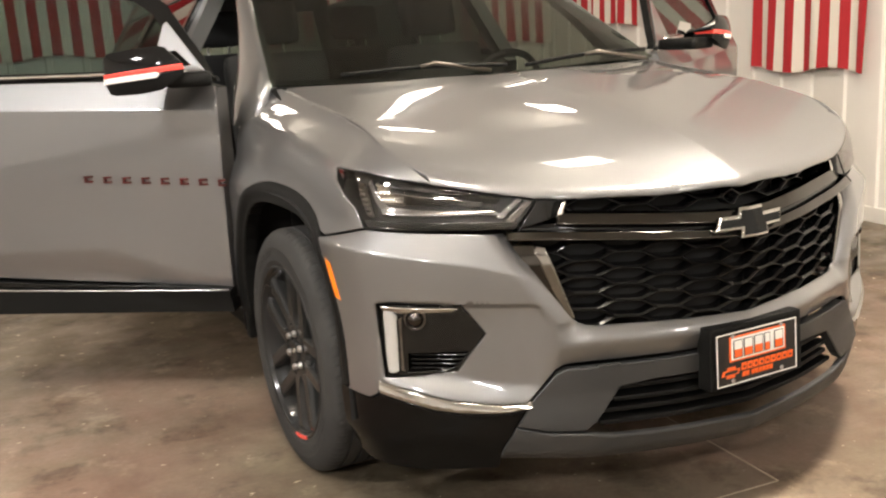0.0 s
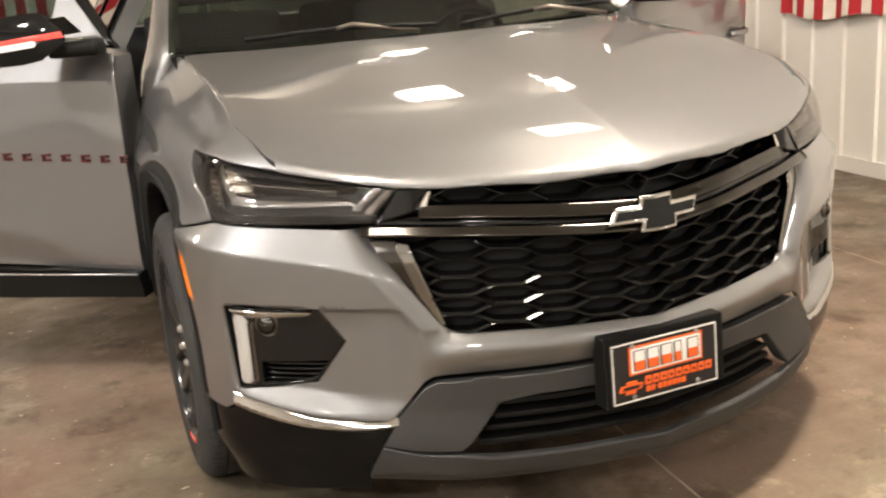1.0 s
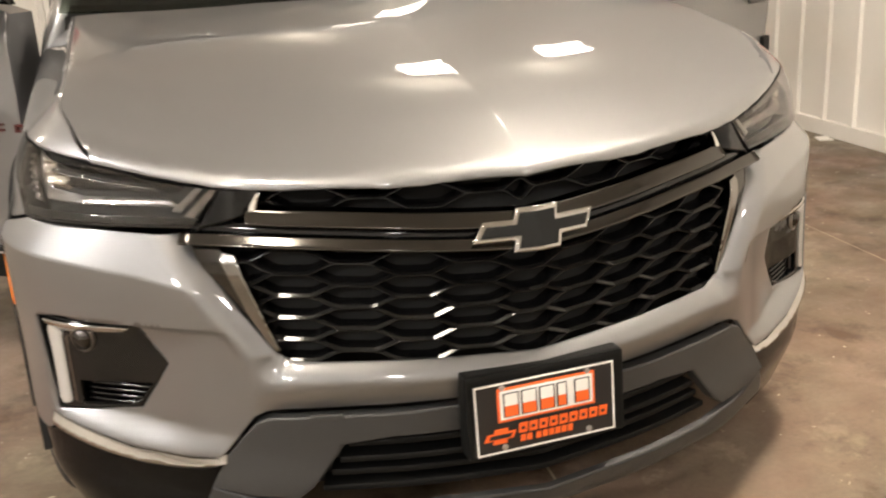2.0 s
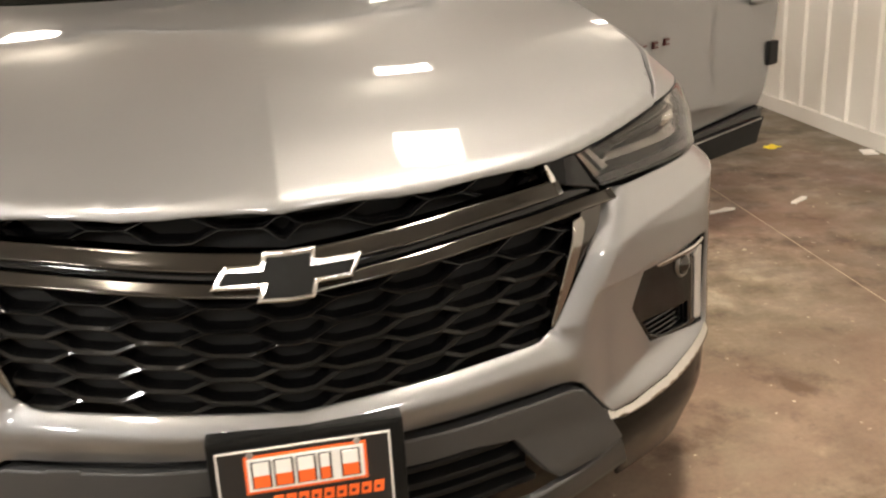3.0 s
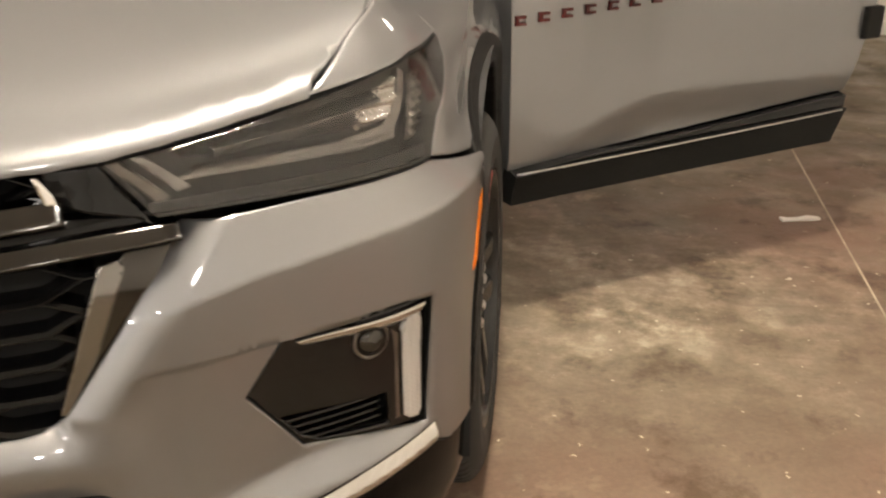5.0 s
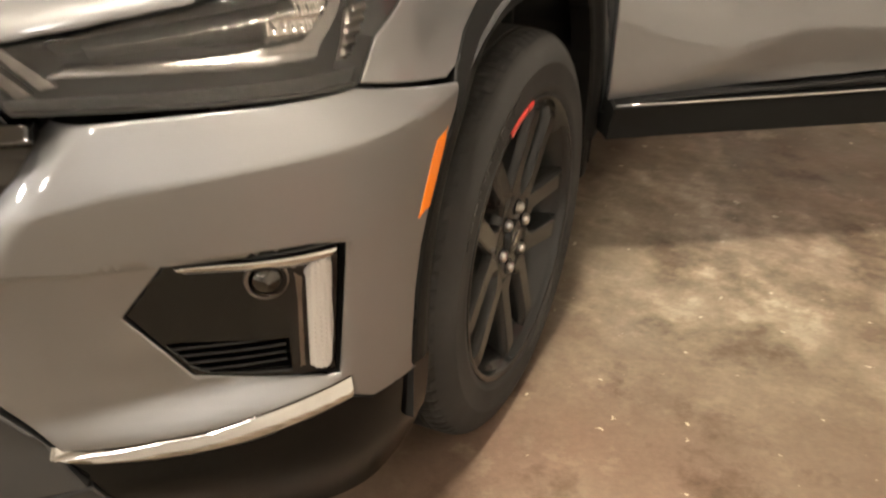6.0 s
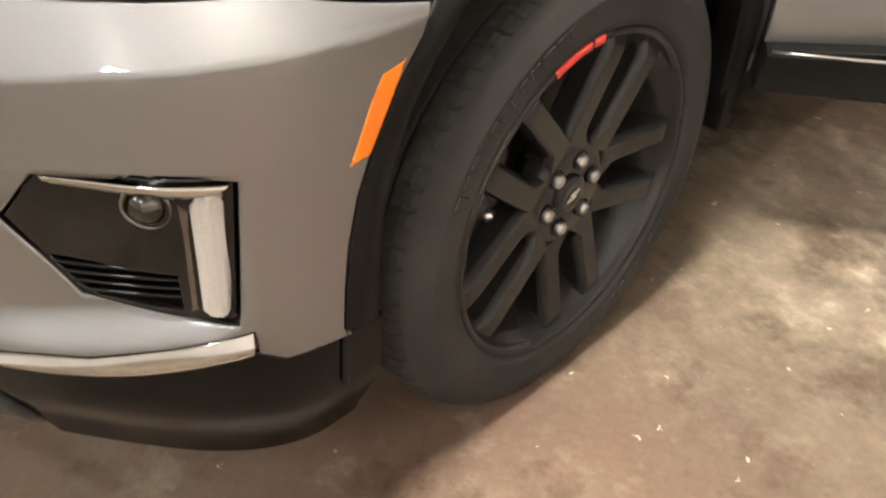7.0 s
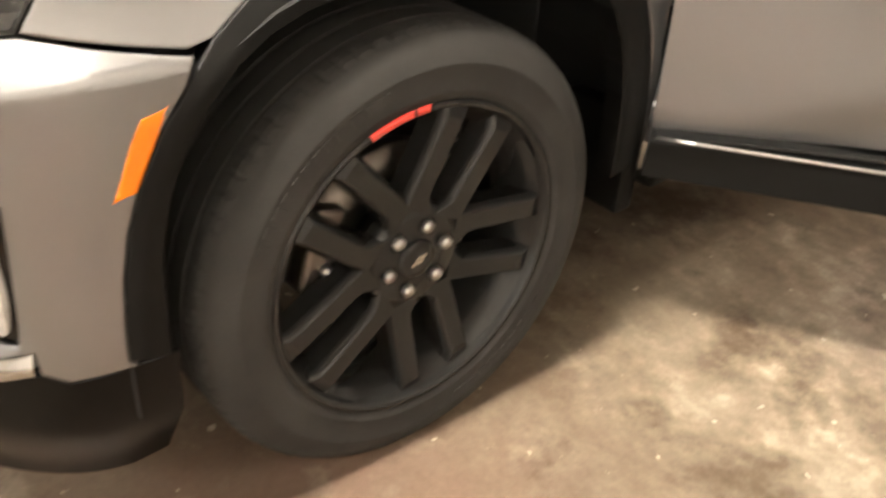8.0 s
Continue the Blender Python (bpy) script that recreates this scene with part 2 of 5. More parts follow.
def soft(xs, ys, width):
    """A smooth curve through the corners (xs, ys), rounded over about that width."""
    xs, ys = np.array(xs, float), np.array(ys, float)
    pad = 3 * width
    q = np.linspace(xs[0] - pad, xs[-1] + pad, 3000)
    v = np.interp(q, xs, ys)
    lo, hi = (ys[1] - ys[0]) / (xs[1] - xs[0]), (ys[-1] - ys[-2]) / (xs[-1] - xs[-2])
    v = np.where(q < xs[0], ys[0] + (q - xs[0]) * lo, np.where(q > xs[-1], ys[-1] + (q - xs[-1]) * hi, v))
    n = max(1, int(width / (q[1] - q[0])) // 2)
    k = np.ones(2 * n + 1) / (2 * n + 1)
    for _ in range(2):
        v = np.convolve(np.pad(v, n, mode="edge"), k, mode="valid")
    return lambda a: np.interp(a, q, v)


def fair(xs, ys, degree):
    """A smooth curve of low degree through a run of points, straight beyond its ends."""
    c = np.polyfit(xs, ys, degree)
    lo, hi = float(np.min(xs)), float(np.max(xs))

    def f(x):
        q = np.clip(x, lo, hi)
        return np.polyval(c, q) + np.polyval(np.polyder(c), q) * (x - q)
    return f


def step(a, lo, hi):
    t = np.clip((a - lo) / (hi - lo), 0, 1)
    return t * t * (3 - 2 * t)


def resample(loop, gap):
    out = []
    for (a, b), (c, d) in zip(loop, loop[1:] + loop[:1]):
        n = max(1, int(math.hypot(c - a, d - b) / gap + 0.5))
        out += [(a + (c - a) * i / n, b + (d - b) * i / n) for i in range(n)]
    return out


def rounded(loop, r, n=4):
    """The loop with its corners rounded by about r."""
    out = []
    for i, p in enumerate(loop):
        a, p, b = Vector(loop[i - 1]), Vector(p), Vector(loop[(i + 1) % len(loop)])
        ra, rb = min(r, (a - p).length * 0.45), min(r, (b - p).length * 0.45)
        a, b = p + (a - p).normalized() * ra, p + (b - p).normalized() * rb
        for k in range(n + 1):
            t = k / n
            out.append(tuple(a * (1 - t) ** 2 + p * 2 * t * (1 - t) + b * t * t))
    return out


def inside(pts, loops):
    x, y = pts[:, 0], pts[:, 1]
    odd = np.zeros(len(pts), bool)
    for loop in loops:
        q = np.array(loop)
        for (a, b), (c, d) in zip(q, np.roll(q, -1, 0)):
            if b != d:
                odd ^= ((b > y) != (d > y)) & (x < (c - a) * (y - b) / (d - b) + a)
    return odd


def panel(name, outline, where, mat, parent=None, label="", holes=(), gap=0.02, thick=0.006, roll=0.003, m=None, middle=(0, 1, 0.6), lines=()):
    """A sheet with thickness and rolled edges: the outline (with holes) in two parameters, laid on the surface where(a, b). Folds run along lines."""
    loops = [resample(list(lp), gap * 0.7) for lp in (outline, *holes)]
    flat = [p for lp in loops for p in lp]
    bound = np.array(flat)
    edges, rim, k = [], [], 0
    for lp in loops:
        n = len(lp)
        rim.append(list(range(k, k + n)))
        edges += [(k + i, k + (i + 1) % n) for i in range(n)]
        k += n
    lo, hi = bound.min(0), bound.max(0)
    gx, gy = np.meshgrid(np.arange(lo[0], hi[0], gap), np.arange(lo[1], hi[1], gap * 0.87))
    gx = gx + (np.arange(gx.shape[0]) % 2)[:, None] * gap / 2
    inner = np.stack([gx.ravel(), gy.ravel()], 1)
    ring = []
    for lp in loops:
        q = np.array(lp)
        t = np.roll(q, -1, 0) - np.roll(q, 1, 0)
        nrm = np.stack([-t[:, 1], t[:, 0]], 1) / np.maximum(np.hypot(*t.T), 1e-9)[:, None]
        for sgn in (1, -1):
            c = q + nrm * sgn * 0.004
            ring.append(c[inside(c, loops)])
    ring = np.concatenate(ring) if ring else np.zeros((0, 2))
    inner = inner[inside(inner, loops)]
    if len(inner):
        d = np.min(np.hypot(inner[:, None, 0] - bound[None, :, 0], inner[:, None, 1] - bound[None, :, 1]), 1)
        inner = inner[d > 0.5 * gap]
    for line in lines:
        q = np.array(line, float)
        far = np.r_[0, np.cumsum(np.hypot(*np.diff(q, axis=0).T))]
        at = np.linspace(0, far[-1], max(2, int(far[-1] / 0.007)))
        q = np.stack([np.interp(at, far, q[:, 0]), np.interp(at, far, q[:, 1])], 1)
        t = np.gradient(q, axis=0)
        side = np.stack([-t[:, 1], t[:, 0]], 1) / np.hypot(*t.T)[:, None]
        inner = inner[np.min(np.hypot(inner[:, None, 0] - q[None, :, 0], inner[:, None, 1] - q[None, :, 1]), 1) > 0.008]
        row = np.concatenate([q, q + side * 0.005, q - side * 0.005])
        row = row[inside(row, loops)]
        row = row[np.min(np.hypot(row[:, None, 0] - bound[None, :, 0], row[:, None, 1] - bound[None, :, 1]), 1) > 0.004]
        inner = np.concatenate([inner, row])
    pts = np.concatenate([bound, ring, inner])
    from mathutils.geometry import delaunay_2d_cdt
    v2, _, tris, origin, _, _ = delaunay_2d_cdt([Vector(p) for p in pts.tolist()], edges, [], 0, 1e-7)
    v2 = np.array([tuple(p) for p in v2])
    index = {}
    for new_i, olds in enumerate(origin):
        for o in olds:
            index[o] = new_i
    tris = np.array([t for t in tris if len(t) == 3])
    tris = tris[inside(v2[tris].mean(1), loops)]
    a, b, e = v2[:, 0], v2[:, 1], 1e-4
    p = where(a, b)
    nrm = np.cross(where(a + e, b) - where(a - e, b), where(a, b + e) - where(a, b - e))
    nrm /= np.maximum(np.linalg.norm(nrm, axis=1), 1e-12)[:, None]
    flip = ((p - np.array(middle)) * nrm).sum(1).mean() < 0
    if flip:
        nrm = -nrm
    onrim = np.zeros(len(v2), bool)
    onrim[[index[i] for r in rim for i in r if i in index]] = True
    front = p - nrm * (roll * onrim)[:, None]
    back = p - nrm * max(thick, roll + 0.001)
    tn = np.cross(p[tris[:, 1]] - p[tris[:, 0]], p[tris[:, 2]] - p[tris[:, 0]])
    turn = (tn * nrm[tris[:, 0]]).sum(1) < 0
    tris[turn] = tris[turn][:, ::-1]
    n = len(v2)
    faces = tris.tolist() + (tris[:, ::-1] + n).tolist()
    verts = np.concatenate([front, back])
    count = len(verts)
    extra = []
    for r in rim:
        ids = [index[i] for i in r]
        for i, j in zip(ids, ids[1:] + ids[:1]):
            if i != j:
                extra += [front[i], front[j], back[j], back[i]]
                faces.append((count, count + 1, count + 2, count + 3))
                count += 4
    verts = np.concatenate([verts, np.array(extra)])
    me = mesh_of(name, verts, faces, mat)
    # true normals of the surface on the front, so that reflections run smoothly
    given = np.zeros((len(verts), 3))
    given[:n] = np.where(onrim[:, None], 0.0, nrm)
    me.normals_split_custom_set_from_vertices(given.tolist())
    return part(name, me, parent, label, m)


def lathe(profile, n=48, closed=False):
    """Verts and faces of a profile of (along x, radius) turned about the x axis."""
    verts, faces, k = [], [], len(profile)
    for i in range(n):
        a = 2 * math.pi * i / n
        verts += [(x, r * math.cos(a), r * math.sin(a)) for x, r in profile]
    for i in range(n):
        for j in range(k - 1 + closed):
            a, b = i * k + j, i * k + (j + 1) % k
            c, d = ((i + 1) % n) * k + (j + 1) % k, ((i + 1) % n) * k + j
            faces.append((a, b, c, d))
    return verts, faces


def tube(points, radius, n=8, flat=1.0):
    """Verts and faces of a round bar along points."""
    pts = [Vector(p) for p in points]
    verts, faces = [], []
    for i, p in enumerate(pts):
        d = (pts[min(i + 1, len(pts) - 1)] - pts[max(i - 1, 0)]).normalized()
        side = d.cross(Vector((0, 0, 1)) if abs(d.z) < 0.95 else Vector((1, 0, 0))).normalized()
        up = side.cross(d)
        for k in range(n):
            a = 2 * math.pi * k / n
            verts.append(p + side * radius * math.cos(a) + up * radius * flat * math.sin(a))
    for i in range(len(pts) - 1):
        for k in range(n):
            faces.append((i * n + k, i * n + (k + 1) % n, (i + 1) * n + (k + 1) % n, (i + 1) * n + k))
    faces += [tuple(range(n))[::-1], tuple(range((len(pts) - 1) * n, len(pts) * n))]
    return verts, faces

# ---------- the room ----------
SLANT = 0.085          # the long wall and the floor joints run at this slope to the car
WALL_X = 3.33          # the long wall beside the driver's door, at y = 0
A = math.atan(SLANT)
ROOM = Matrix.Rotation(-A, 4, "Z")      # room directions in the car's world
EAST = WALL_X * math.cos(A)             # distances in the room's own directions
WEST, SOUTH, NORTH, HIGH = -7.2, -7.0, 5.9, 3.6


def wall(name, length, height, m, label):
    """A ribbed steel wall: a flat sheet with raised trapezoid ribs every 0.3 m, facing local -y, and thickness behind."""
    profile, x = [], -length / 2
    while x < length / 2:
        profile += [(x, 0.0), (x + 0.235, 0.0), (x + 0.247, -0.019), (x + 0.288, -0.019)]
        x += 0.3
    profile.append((x, 0.0))
    n = len(profile)
    verts = [(a, b, z) for z in (0.0, height) for a, b in profile] + [(a, 0.12, z) for z in (0.0, height) for a, _ in profile]
    faces = []
    for i in range(n - 1):
        faces += [(i, i + 1, n + i + 1, n + i), (2 * n + i + 1, 2 * n + i, 3 * n + i, 3 * n + i + 1),
                  (n + i, n + i + 1, 3 * n + i + 1, 3 * n + i), (2 * n + i, 2 * n + i + 1, i + 1, i)]
    ob = part(name, mesh_of(name, verts, faces, WALL, smooth=False), None, label, m)
    tagged(ob, category="wall", kind="structure")
    bm = bmesh.new()
    box(bm, (0, -0.012, 0.05), (length, 0.024, 0.1), bevel=0.004)
    part("base_trim", from_bm("base_trim", bm, WALL), ob)
    return ob


def room_pose(x, y, turn):
    return ROOM @ Matrix.Translation((x, y, 0)) @ Matrix.Rotation(radians(turn), 4, "Z")


wall_east = wall("wall_east", NORTH - SOUTH + 0.3, HIGH, room_pose(EAST, (NORTH + SOUTH) / 2, -90), "white ribbed steel wall panels with a base trim")
wall_north = wall("wall_north", EAST - WEST, HIGH, room_pose((EAST + WEST) / 2, NORTH, 0), "white ribbed steel wall behind the car")
wall_west = wall("wall_west", NORTH - SOUTH + 0.3, HIGH, room_pose(WEST, (NORTH + SOUTH) / 2, 90), "white ribbed steel wall panels")
wall_south = wall("wall_south", EAST - WEST, HIGH, room_pose((EAST + WEST) / 2, SOUTH, 180), "white ribbed steel wall panels")
bm = bmesh.new()
box(bm, ((EAST + WEST) / 2, (NORTH + SOUTH) / 2, HIGH + 0.05), (EAST - WEST, NORTH - SOUTH, 0.1))
tagged(part("ceiling", from_bm("ceiling", bm, CEILING), None, "pale metal ceiling with lamps", ROOM), category="ceiling", kind="structure")

# The floor: a bed, with cast slabs on it, and sunken joints between them.
bm = bmesh.new()
box(bm, ((EAST + WEST) / 2, (NORTH + SOUTH) / 2, -0.0575), (EAST - WEST + 0.2, NORTH - SOUTH + 0.2, 0.112))
floor = tagged(part("floor", from_bm("floor", bm, JOINT), None, "stained brown and reddish sealed concrete floor with joints", ROOM), category="floor", kind="structure")
JX, JY, CELL = 0.26, -0.95, 1.83        # a joint crossing, in room directions


def slab_mesh(x0, x1, y0, y1):
    bm = bmesh.new()
    box(bm, (0, 0, -0.003), (x1 - x0, y1 - y0, 0.006), bevel=0.001)
    return from_bm("slab", bm, CONCRETE)


# Open joints run along x = JX + CELL and north and west of the crossing; elsewhere the casts meet tightly.
COLUMNS = [(WEST, JX - 0.004), (JX + 0.004, JX + CELL - 0.004), (JX + CELL + 0.004, EAST)]
for n, (x0, x1) in enumerate(COLUMNS):
    open_joint = 0.004 if n == 0 else 0.0
    for y0, y1 in ((SOUTH, JY - 2 * CELL), (JY - 2 * CELL, JY - open_joint), (JY + open_joint, JY + 2 * CELL), (JY + 2 * CELL, NORTH)):
        west = WEST if n == 0 else (JX if n == 1 and y1 <= JY else x0)
        east = JX if n == 0 and y1 <= JY else x1
        part("slab", slab_mesh(west, east, y0, y1), floor, m=Matrix.Translation(((west + east) / 2, (y0 + y1) / 2, 0)))


def unseen_lamp(x, y, glowing):
    """An unseen lamp: a folded housing with a glowing diffuser below and an added uplight above, hung under the ceiling
    on two rods, square to the car.
    """
    bm = bmesh.new()
    box(bm, (0, 0, 0.03), (0.40, 0.40, 0.06), bevel=0.01)
    ob = part("unseen_lamp", from_bm("unseen_lamp", bm, LAMP_SHELL), None, "unseen white flat ceiling lamp, lit", Matrix.Translation((x, y, HIGH - 0.40)))
    bm = bmesh.new()
    box(bm, (0, 0, -0.012), (0.34, 0.34, 0.03), bevel=0.008)
    part("diffuser", from_bm("diffuser", bm, glowing), ob, "glowing white diffuser")
    # a glowing top panel, added to brighten the ceiling
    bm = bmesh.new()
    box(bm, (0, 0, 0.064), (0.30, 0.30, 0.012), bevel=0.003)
    part("fill_uplight", from_bm("fill_uplight", bm, UPLIGHT_FILL_GLOW), ob, "added glowing panel that brightens the ceiling")
    for s in (-0.18, 0.18):
        part("rod", mesh_of("rod", *tube([(s, 0, 0.05), (s, 0, 0.4)], 0.006), STEEL), ob)
    return tagged(ob, category="ceiling lamp", group="lamps under the ceiling")


unseen_lamp(0.98, -0.95, LAMP_GLOW)
# the last two are added fill, for the hood and the floor by the door
for x, y in ((1.05, 2.75), (-1.7, 4.9), (2.5, 3.3)):
    unseen_lamp(x, y, DIM_GLOW)
unseen_lamp(1.05, 0.65, FAINT_GLOW)
# fill added at the back, to lift the hood and the flags
unseen_lamp(0.6, 4.9, BACK_FILL_GLOW)
# the second is added fill for the passenger's side
for x, y in ((-1.4, -1.6), (-4.0, 2.75)):
    unseen_lamp(x, y, SIDE_GLOW)
for x, y in ((-1.4, -5.0), (1.5, -4.4)):
    unseen_lamp(x, y, SOUTH_GLOW)
# cool fill added to brighten the passenger's side; its true source is unseen
for x, y in ((-3.7, -0.9), (-4.2, -4.2)):
    unseen_lamp(x, y, COOL_FILL_GLOW)


def flag(width, height, m, seed, stripes=13):
    """A hanging striped cloth, with the stripes upright and a wavy lower part; two thin faces of cloth."""
    rnd = random.Random(seed)
    ph = [rnd.uniform(0, 6.3) for _ in range(4)]
    nx, nz = stripes * 6, 24

    def at(i, j, back):
        u, v = i / nx, j / nz
        loose = (1 - v) ** 1.5
        sag = 0.02 * math.sin(9 * u + ph[0]) * (1 - v)
        y = -0.03 - loose * (0.018 * math.sin(17 * u + ph[1]) + 0.012 * math.sin(31 * u + ph[2] + 2 * v)) - 0.02 * loose
        return ((u - 0.5) * width * (1 - 0.03 * loose * math.sin(3 * u + ph[3])), y + back, v * height + sag)

    verts = [at(i, j, b) for b in (0, 0.004) for j in range(nz + 1) for i in range(nx + 1)]
    w, off = nx + 1, (nx + 1) * (nz + 1)
    faces = []
    for j in range(nz):
        for i in range(nx):
            f = (j * w + i, j * w + i + 1, (j + 1) * w + i + 1, (j + 1) * w + i)
            faces += [f, tuple(off + k for k in f[::-1])]
    ob = part("flag", mesh_of("flag", verts, faces, FLAG_RED), None, "red and white striped cloth flag hung upright on the wall", m)
    ob.data.materials.append(FLAG_WHITE)
    for p in ob.data.polygons:
        i = (p.vertices[0] % off) % w if p.vertices[0] < off else min((k - off) % w for k in p.vertices)
        p.material_index = (i // 6) % 2
    return tagged(ob, category="flag", group="flags on the walls")


def on_east(y, z):
    """A place on the long wall, at the world's y."""
    x = WALL_X + SLANT * y
    return Matrix.Translation((x, y, z)) @ Matrix.Rotation(-A - math.pi / 2, 4, "Z") @ Matrix.Translation((0, -0.02, 0))


flag(1.07, 1.9, on_east(1.875, 0.985), 3)
flag(1.08, 1.6, on_east(4.45, 1.36), 4)
for n, (x, z) in enumerate(((-1.45, 1.36), (0.75, 1.36), (2.85, 1.24))):
    flag(1.08, 1.7, room_pose(x, NORTH - 0.02, 0) @ Matrix.Translation((0, 0, z)), 10 + n)


def scrap(name, label, mat, x, y, size, turn, category):
    """A small crumpled flake lying on the floor."""
    rnd = random.Random(int(x * 100))
    bm = bmesh.new()
    bmesh.ops.create_grid(bm, x_segments=4, y_segments=3, size=0.5)
    for v in bm.verts:
        v.co = Vector((v.co.x * size[0] + rnd.uniform(-1, 1) * size[0] * 0.06, v.co.y * size[1] + rnd.uniform(-1, 1) * size[1] * 0.1, 0.004 + rnd.uniform(0, 0.008)))
    made = bmesh.ops.extrude_face_region(bm, geom=bm.faces[:])
    for v in made["geom"]:
        if isinstance(v, bmesh.types.BMVert):
            v.co.z = 0.001
    return tagged(part(name, from_bm(name, bm, mat), None, label, Matrix.Translation((x, y, 0)) @ Matrix.Rotation(radians(turn), 4, "Z")), category=category)


scrap("yellow_scrap", "small crumpled yellow scrap on the concrete floor", YELLOW, 3.02, 2.70, (0.09, 0.07), 30, "scrap")
scrap("white_scrap", "thin white plastic strip lying on the floor", PAPER, 2.11, 1.57, (0.15, 0.03), 12, "scrap")
scrap("white_scrap", "thin white plastic strip lying on the floor", PAPER, 2.54, 1.60, (0.13, 0.03), 35, "scrap")
scrap("paper_wad", "crumpled white paper lying beside the wall", PAPER, 3.44, 2.36, (0.11, 0.08), 70, "scrap")

# ---------- the car's main surface ----------
# Plan outline from the middle of the nose round to the flank, and how far the skin leans in with height.
PLAN_X = np.array([0, 0.25, 0.475, 0.6, 0.72, 0.85, 0.925, 0.965, 0.988, 0.998, 1.0, 1.0, 1.0])
PLAN_Y = np.array([-1.035, -0.995, -0.922, -0.863, -0.79, -0.70, -0.632, -0.575, -0.51, -0.45, -0.38, 0.2, 4.0])
PLAN_S = np.r_[0, np.cumsum(np.hypot(np.diff(PLAN_X), np.diff(PLAN_Y)))]
plan_x, plan_y = soft(PLAN_S, PLAN_X, 0.11), soft(PLAN_S, PLAN_Y, 0.11)
lean = soft([0.18, 0.3, 0.45, 0.6, 0.785, 0.845, 0.873, 0.94, 0.99, 1.02, 1.06, 1.10, 1.15, 1.25],
            [0.03, 0.0, -0.004, 0.0, 0.0, 0.028, 0.041, 0.049, 0.068, 0.085, 0.138, 0.172, 0.20, 0.25], 0.035)
rise = soft([-0.6, -0.45, -0.35, -0.2, 0.1, 0.5, 4.2], [0, 0, 0.003, 0.024, 0.062, 0.103, 0.13], 0.1)
S_FLANK = float(PLAN_S[10]) + 0.38      # at y = 0 on the flank


def skin(s, z, off=0.0):
    """The place on the car's skin at s along the plan outline and height z, pushed out by off."""
    s, z = np.asarray(s, float), np.asarray(z, float)
    a = np.abs(s)
    x, y = plan_x(a), plan_y(a)
    tx, ty = plan_x(a + 1e-3) - plan_x(a - 1e-3), plan_y(a + 1e-3) - plan_y(a - 1e-3)
    small = a < 1e-3
    tx, ty = np.where(small, plan_x(2e-3) - plan_x(0), tx), np.where(small, plan_y(2e-3) - plan_y(0), ty)
    ln = np.hypot(tx, ty)
    nx = ty / ln * step(a, 0.0, 0.05)
    ny = -np.sign(tx) * np.sqrt(np.clip(1 - nx ** 2, 0, 1))
    d = off - lean(z - rise(y))
    return np.stack([(x + nx * d) * np.where(s < 0, -1, 1), y + ny * d, z + 0 * x], -1)


def sided(fn, side):
    """The same surface on the driver's (1) or the passenger's (-1) side."""
    def made(a, b):
        p = fn(a, b).copy()
        p[:, 0] *= side
        return p
    return made


def s_near(x, y, z):
    q = np.linspace(0, 2.6, 5201)
    p = skin(q, np.full_like(q, z))
    return float(q[np.argmin((p[:, 0] - x) ** 2 + (p[:, 1] - y) ** 2)])


car = tagged(new("car"), "silver family car with open front doors and black trim", "car")
car.empty_display_size = 0.2

# Hood gap, lip and lamp lines in (s, z).
GAP_Y = [-0.663, -0.60, -0.53, -0.45, -0.38, -0.2, 0.1, 0.36]
gap_line_x = soft(GAP_Y, [0.776, 0.79, 0.802, 0.815, 0.824, 0.84, 0.848, 0.85], 0.06)
gap_line_z = soft(GAP_Y, [0.987, 1.025, 1.06, 1.086, 1.106, 1.139, 1.179, 1.209], 0.06)
GAP = [(s_near(float(gap_line_x(y)), y, float(gap_line_z(y))), float(gap_line_z(y))) for y in np.linspace(-0.663, 0.36, 40)]
gap_xyz = np.concatenate([skin([s], [z]) for s, z in GAP])
S_HOOD = GAP[0][0]
lip_z = soft([0, 0.3, 0.5, 0.61, 0.75, S_HOOD, S_HOOD + 0.1], [0.928, 0.928, 0.934, 0.943, 0.962, 0.987, 1.005], 0.05)

# ---------- hood ----------
lip_s = np.linspace(0, S_HOOD, 40)
lip_xyz = skin(lip_s, lip_z(lip_s), 0.004)
lip_y = lambda x: lip_y_soft(np.abs(x))
lip_h = lambda x: lip_h_soft(np.abs(x))
lip_y_soft, lip_h_soft = fair(lip_xyz[:, 0], lip_xyz[:, 1], 5), fair(lip_xyz[:, 0], lip_xyz[:, 2], 5)
# the hood's slope against the way back from its lip, evened out and summed to its height
brow_d = np.linspace(-0.3, 1.9, 4401)
brow_slope = np.interp(brow_d, [0, 0.05, 0.10, 0.15, 0.20, 0.25, 0.30, 0.40, 0.60, 0.80, 1.0, 1.2, 1.4], [0.545, 0.517, 0.455, 0.39, 0.328, 0.274, 0.240, 0.211, 0.187, 0.163, 0.139, 0.115, 0.091])
brow_slope = np.convolve(np.pad(brow_slope, 80, mode="edge"), np.hanning(163)[1:-1] / np.hanning(163).sum(), "valid")
brow_z = np.cumsum(brow_slope) * 0.0005
brow = lambda d: np.interp(d, brow_d, brow_z)
nose = lambda d: brow(d) + 0.013 * np.where(d > 0, 1 - np.exp(-np.maximum(d, 0) / 0.007), d / 0.007)      # the hood's curve, and the tight roll at its lip


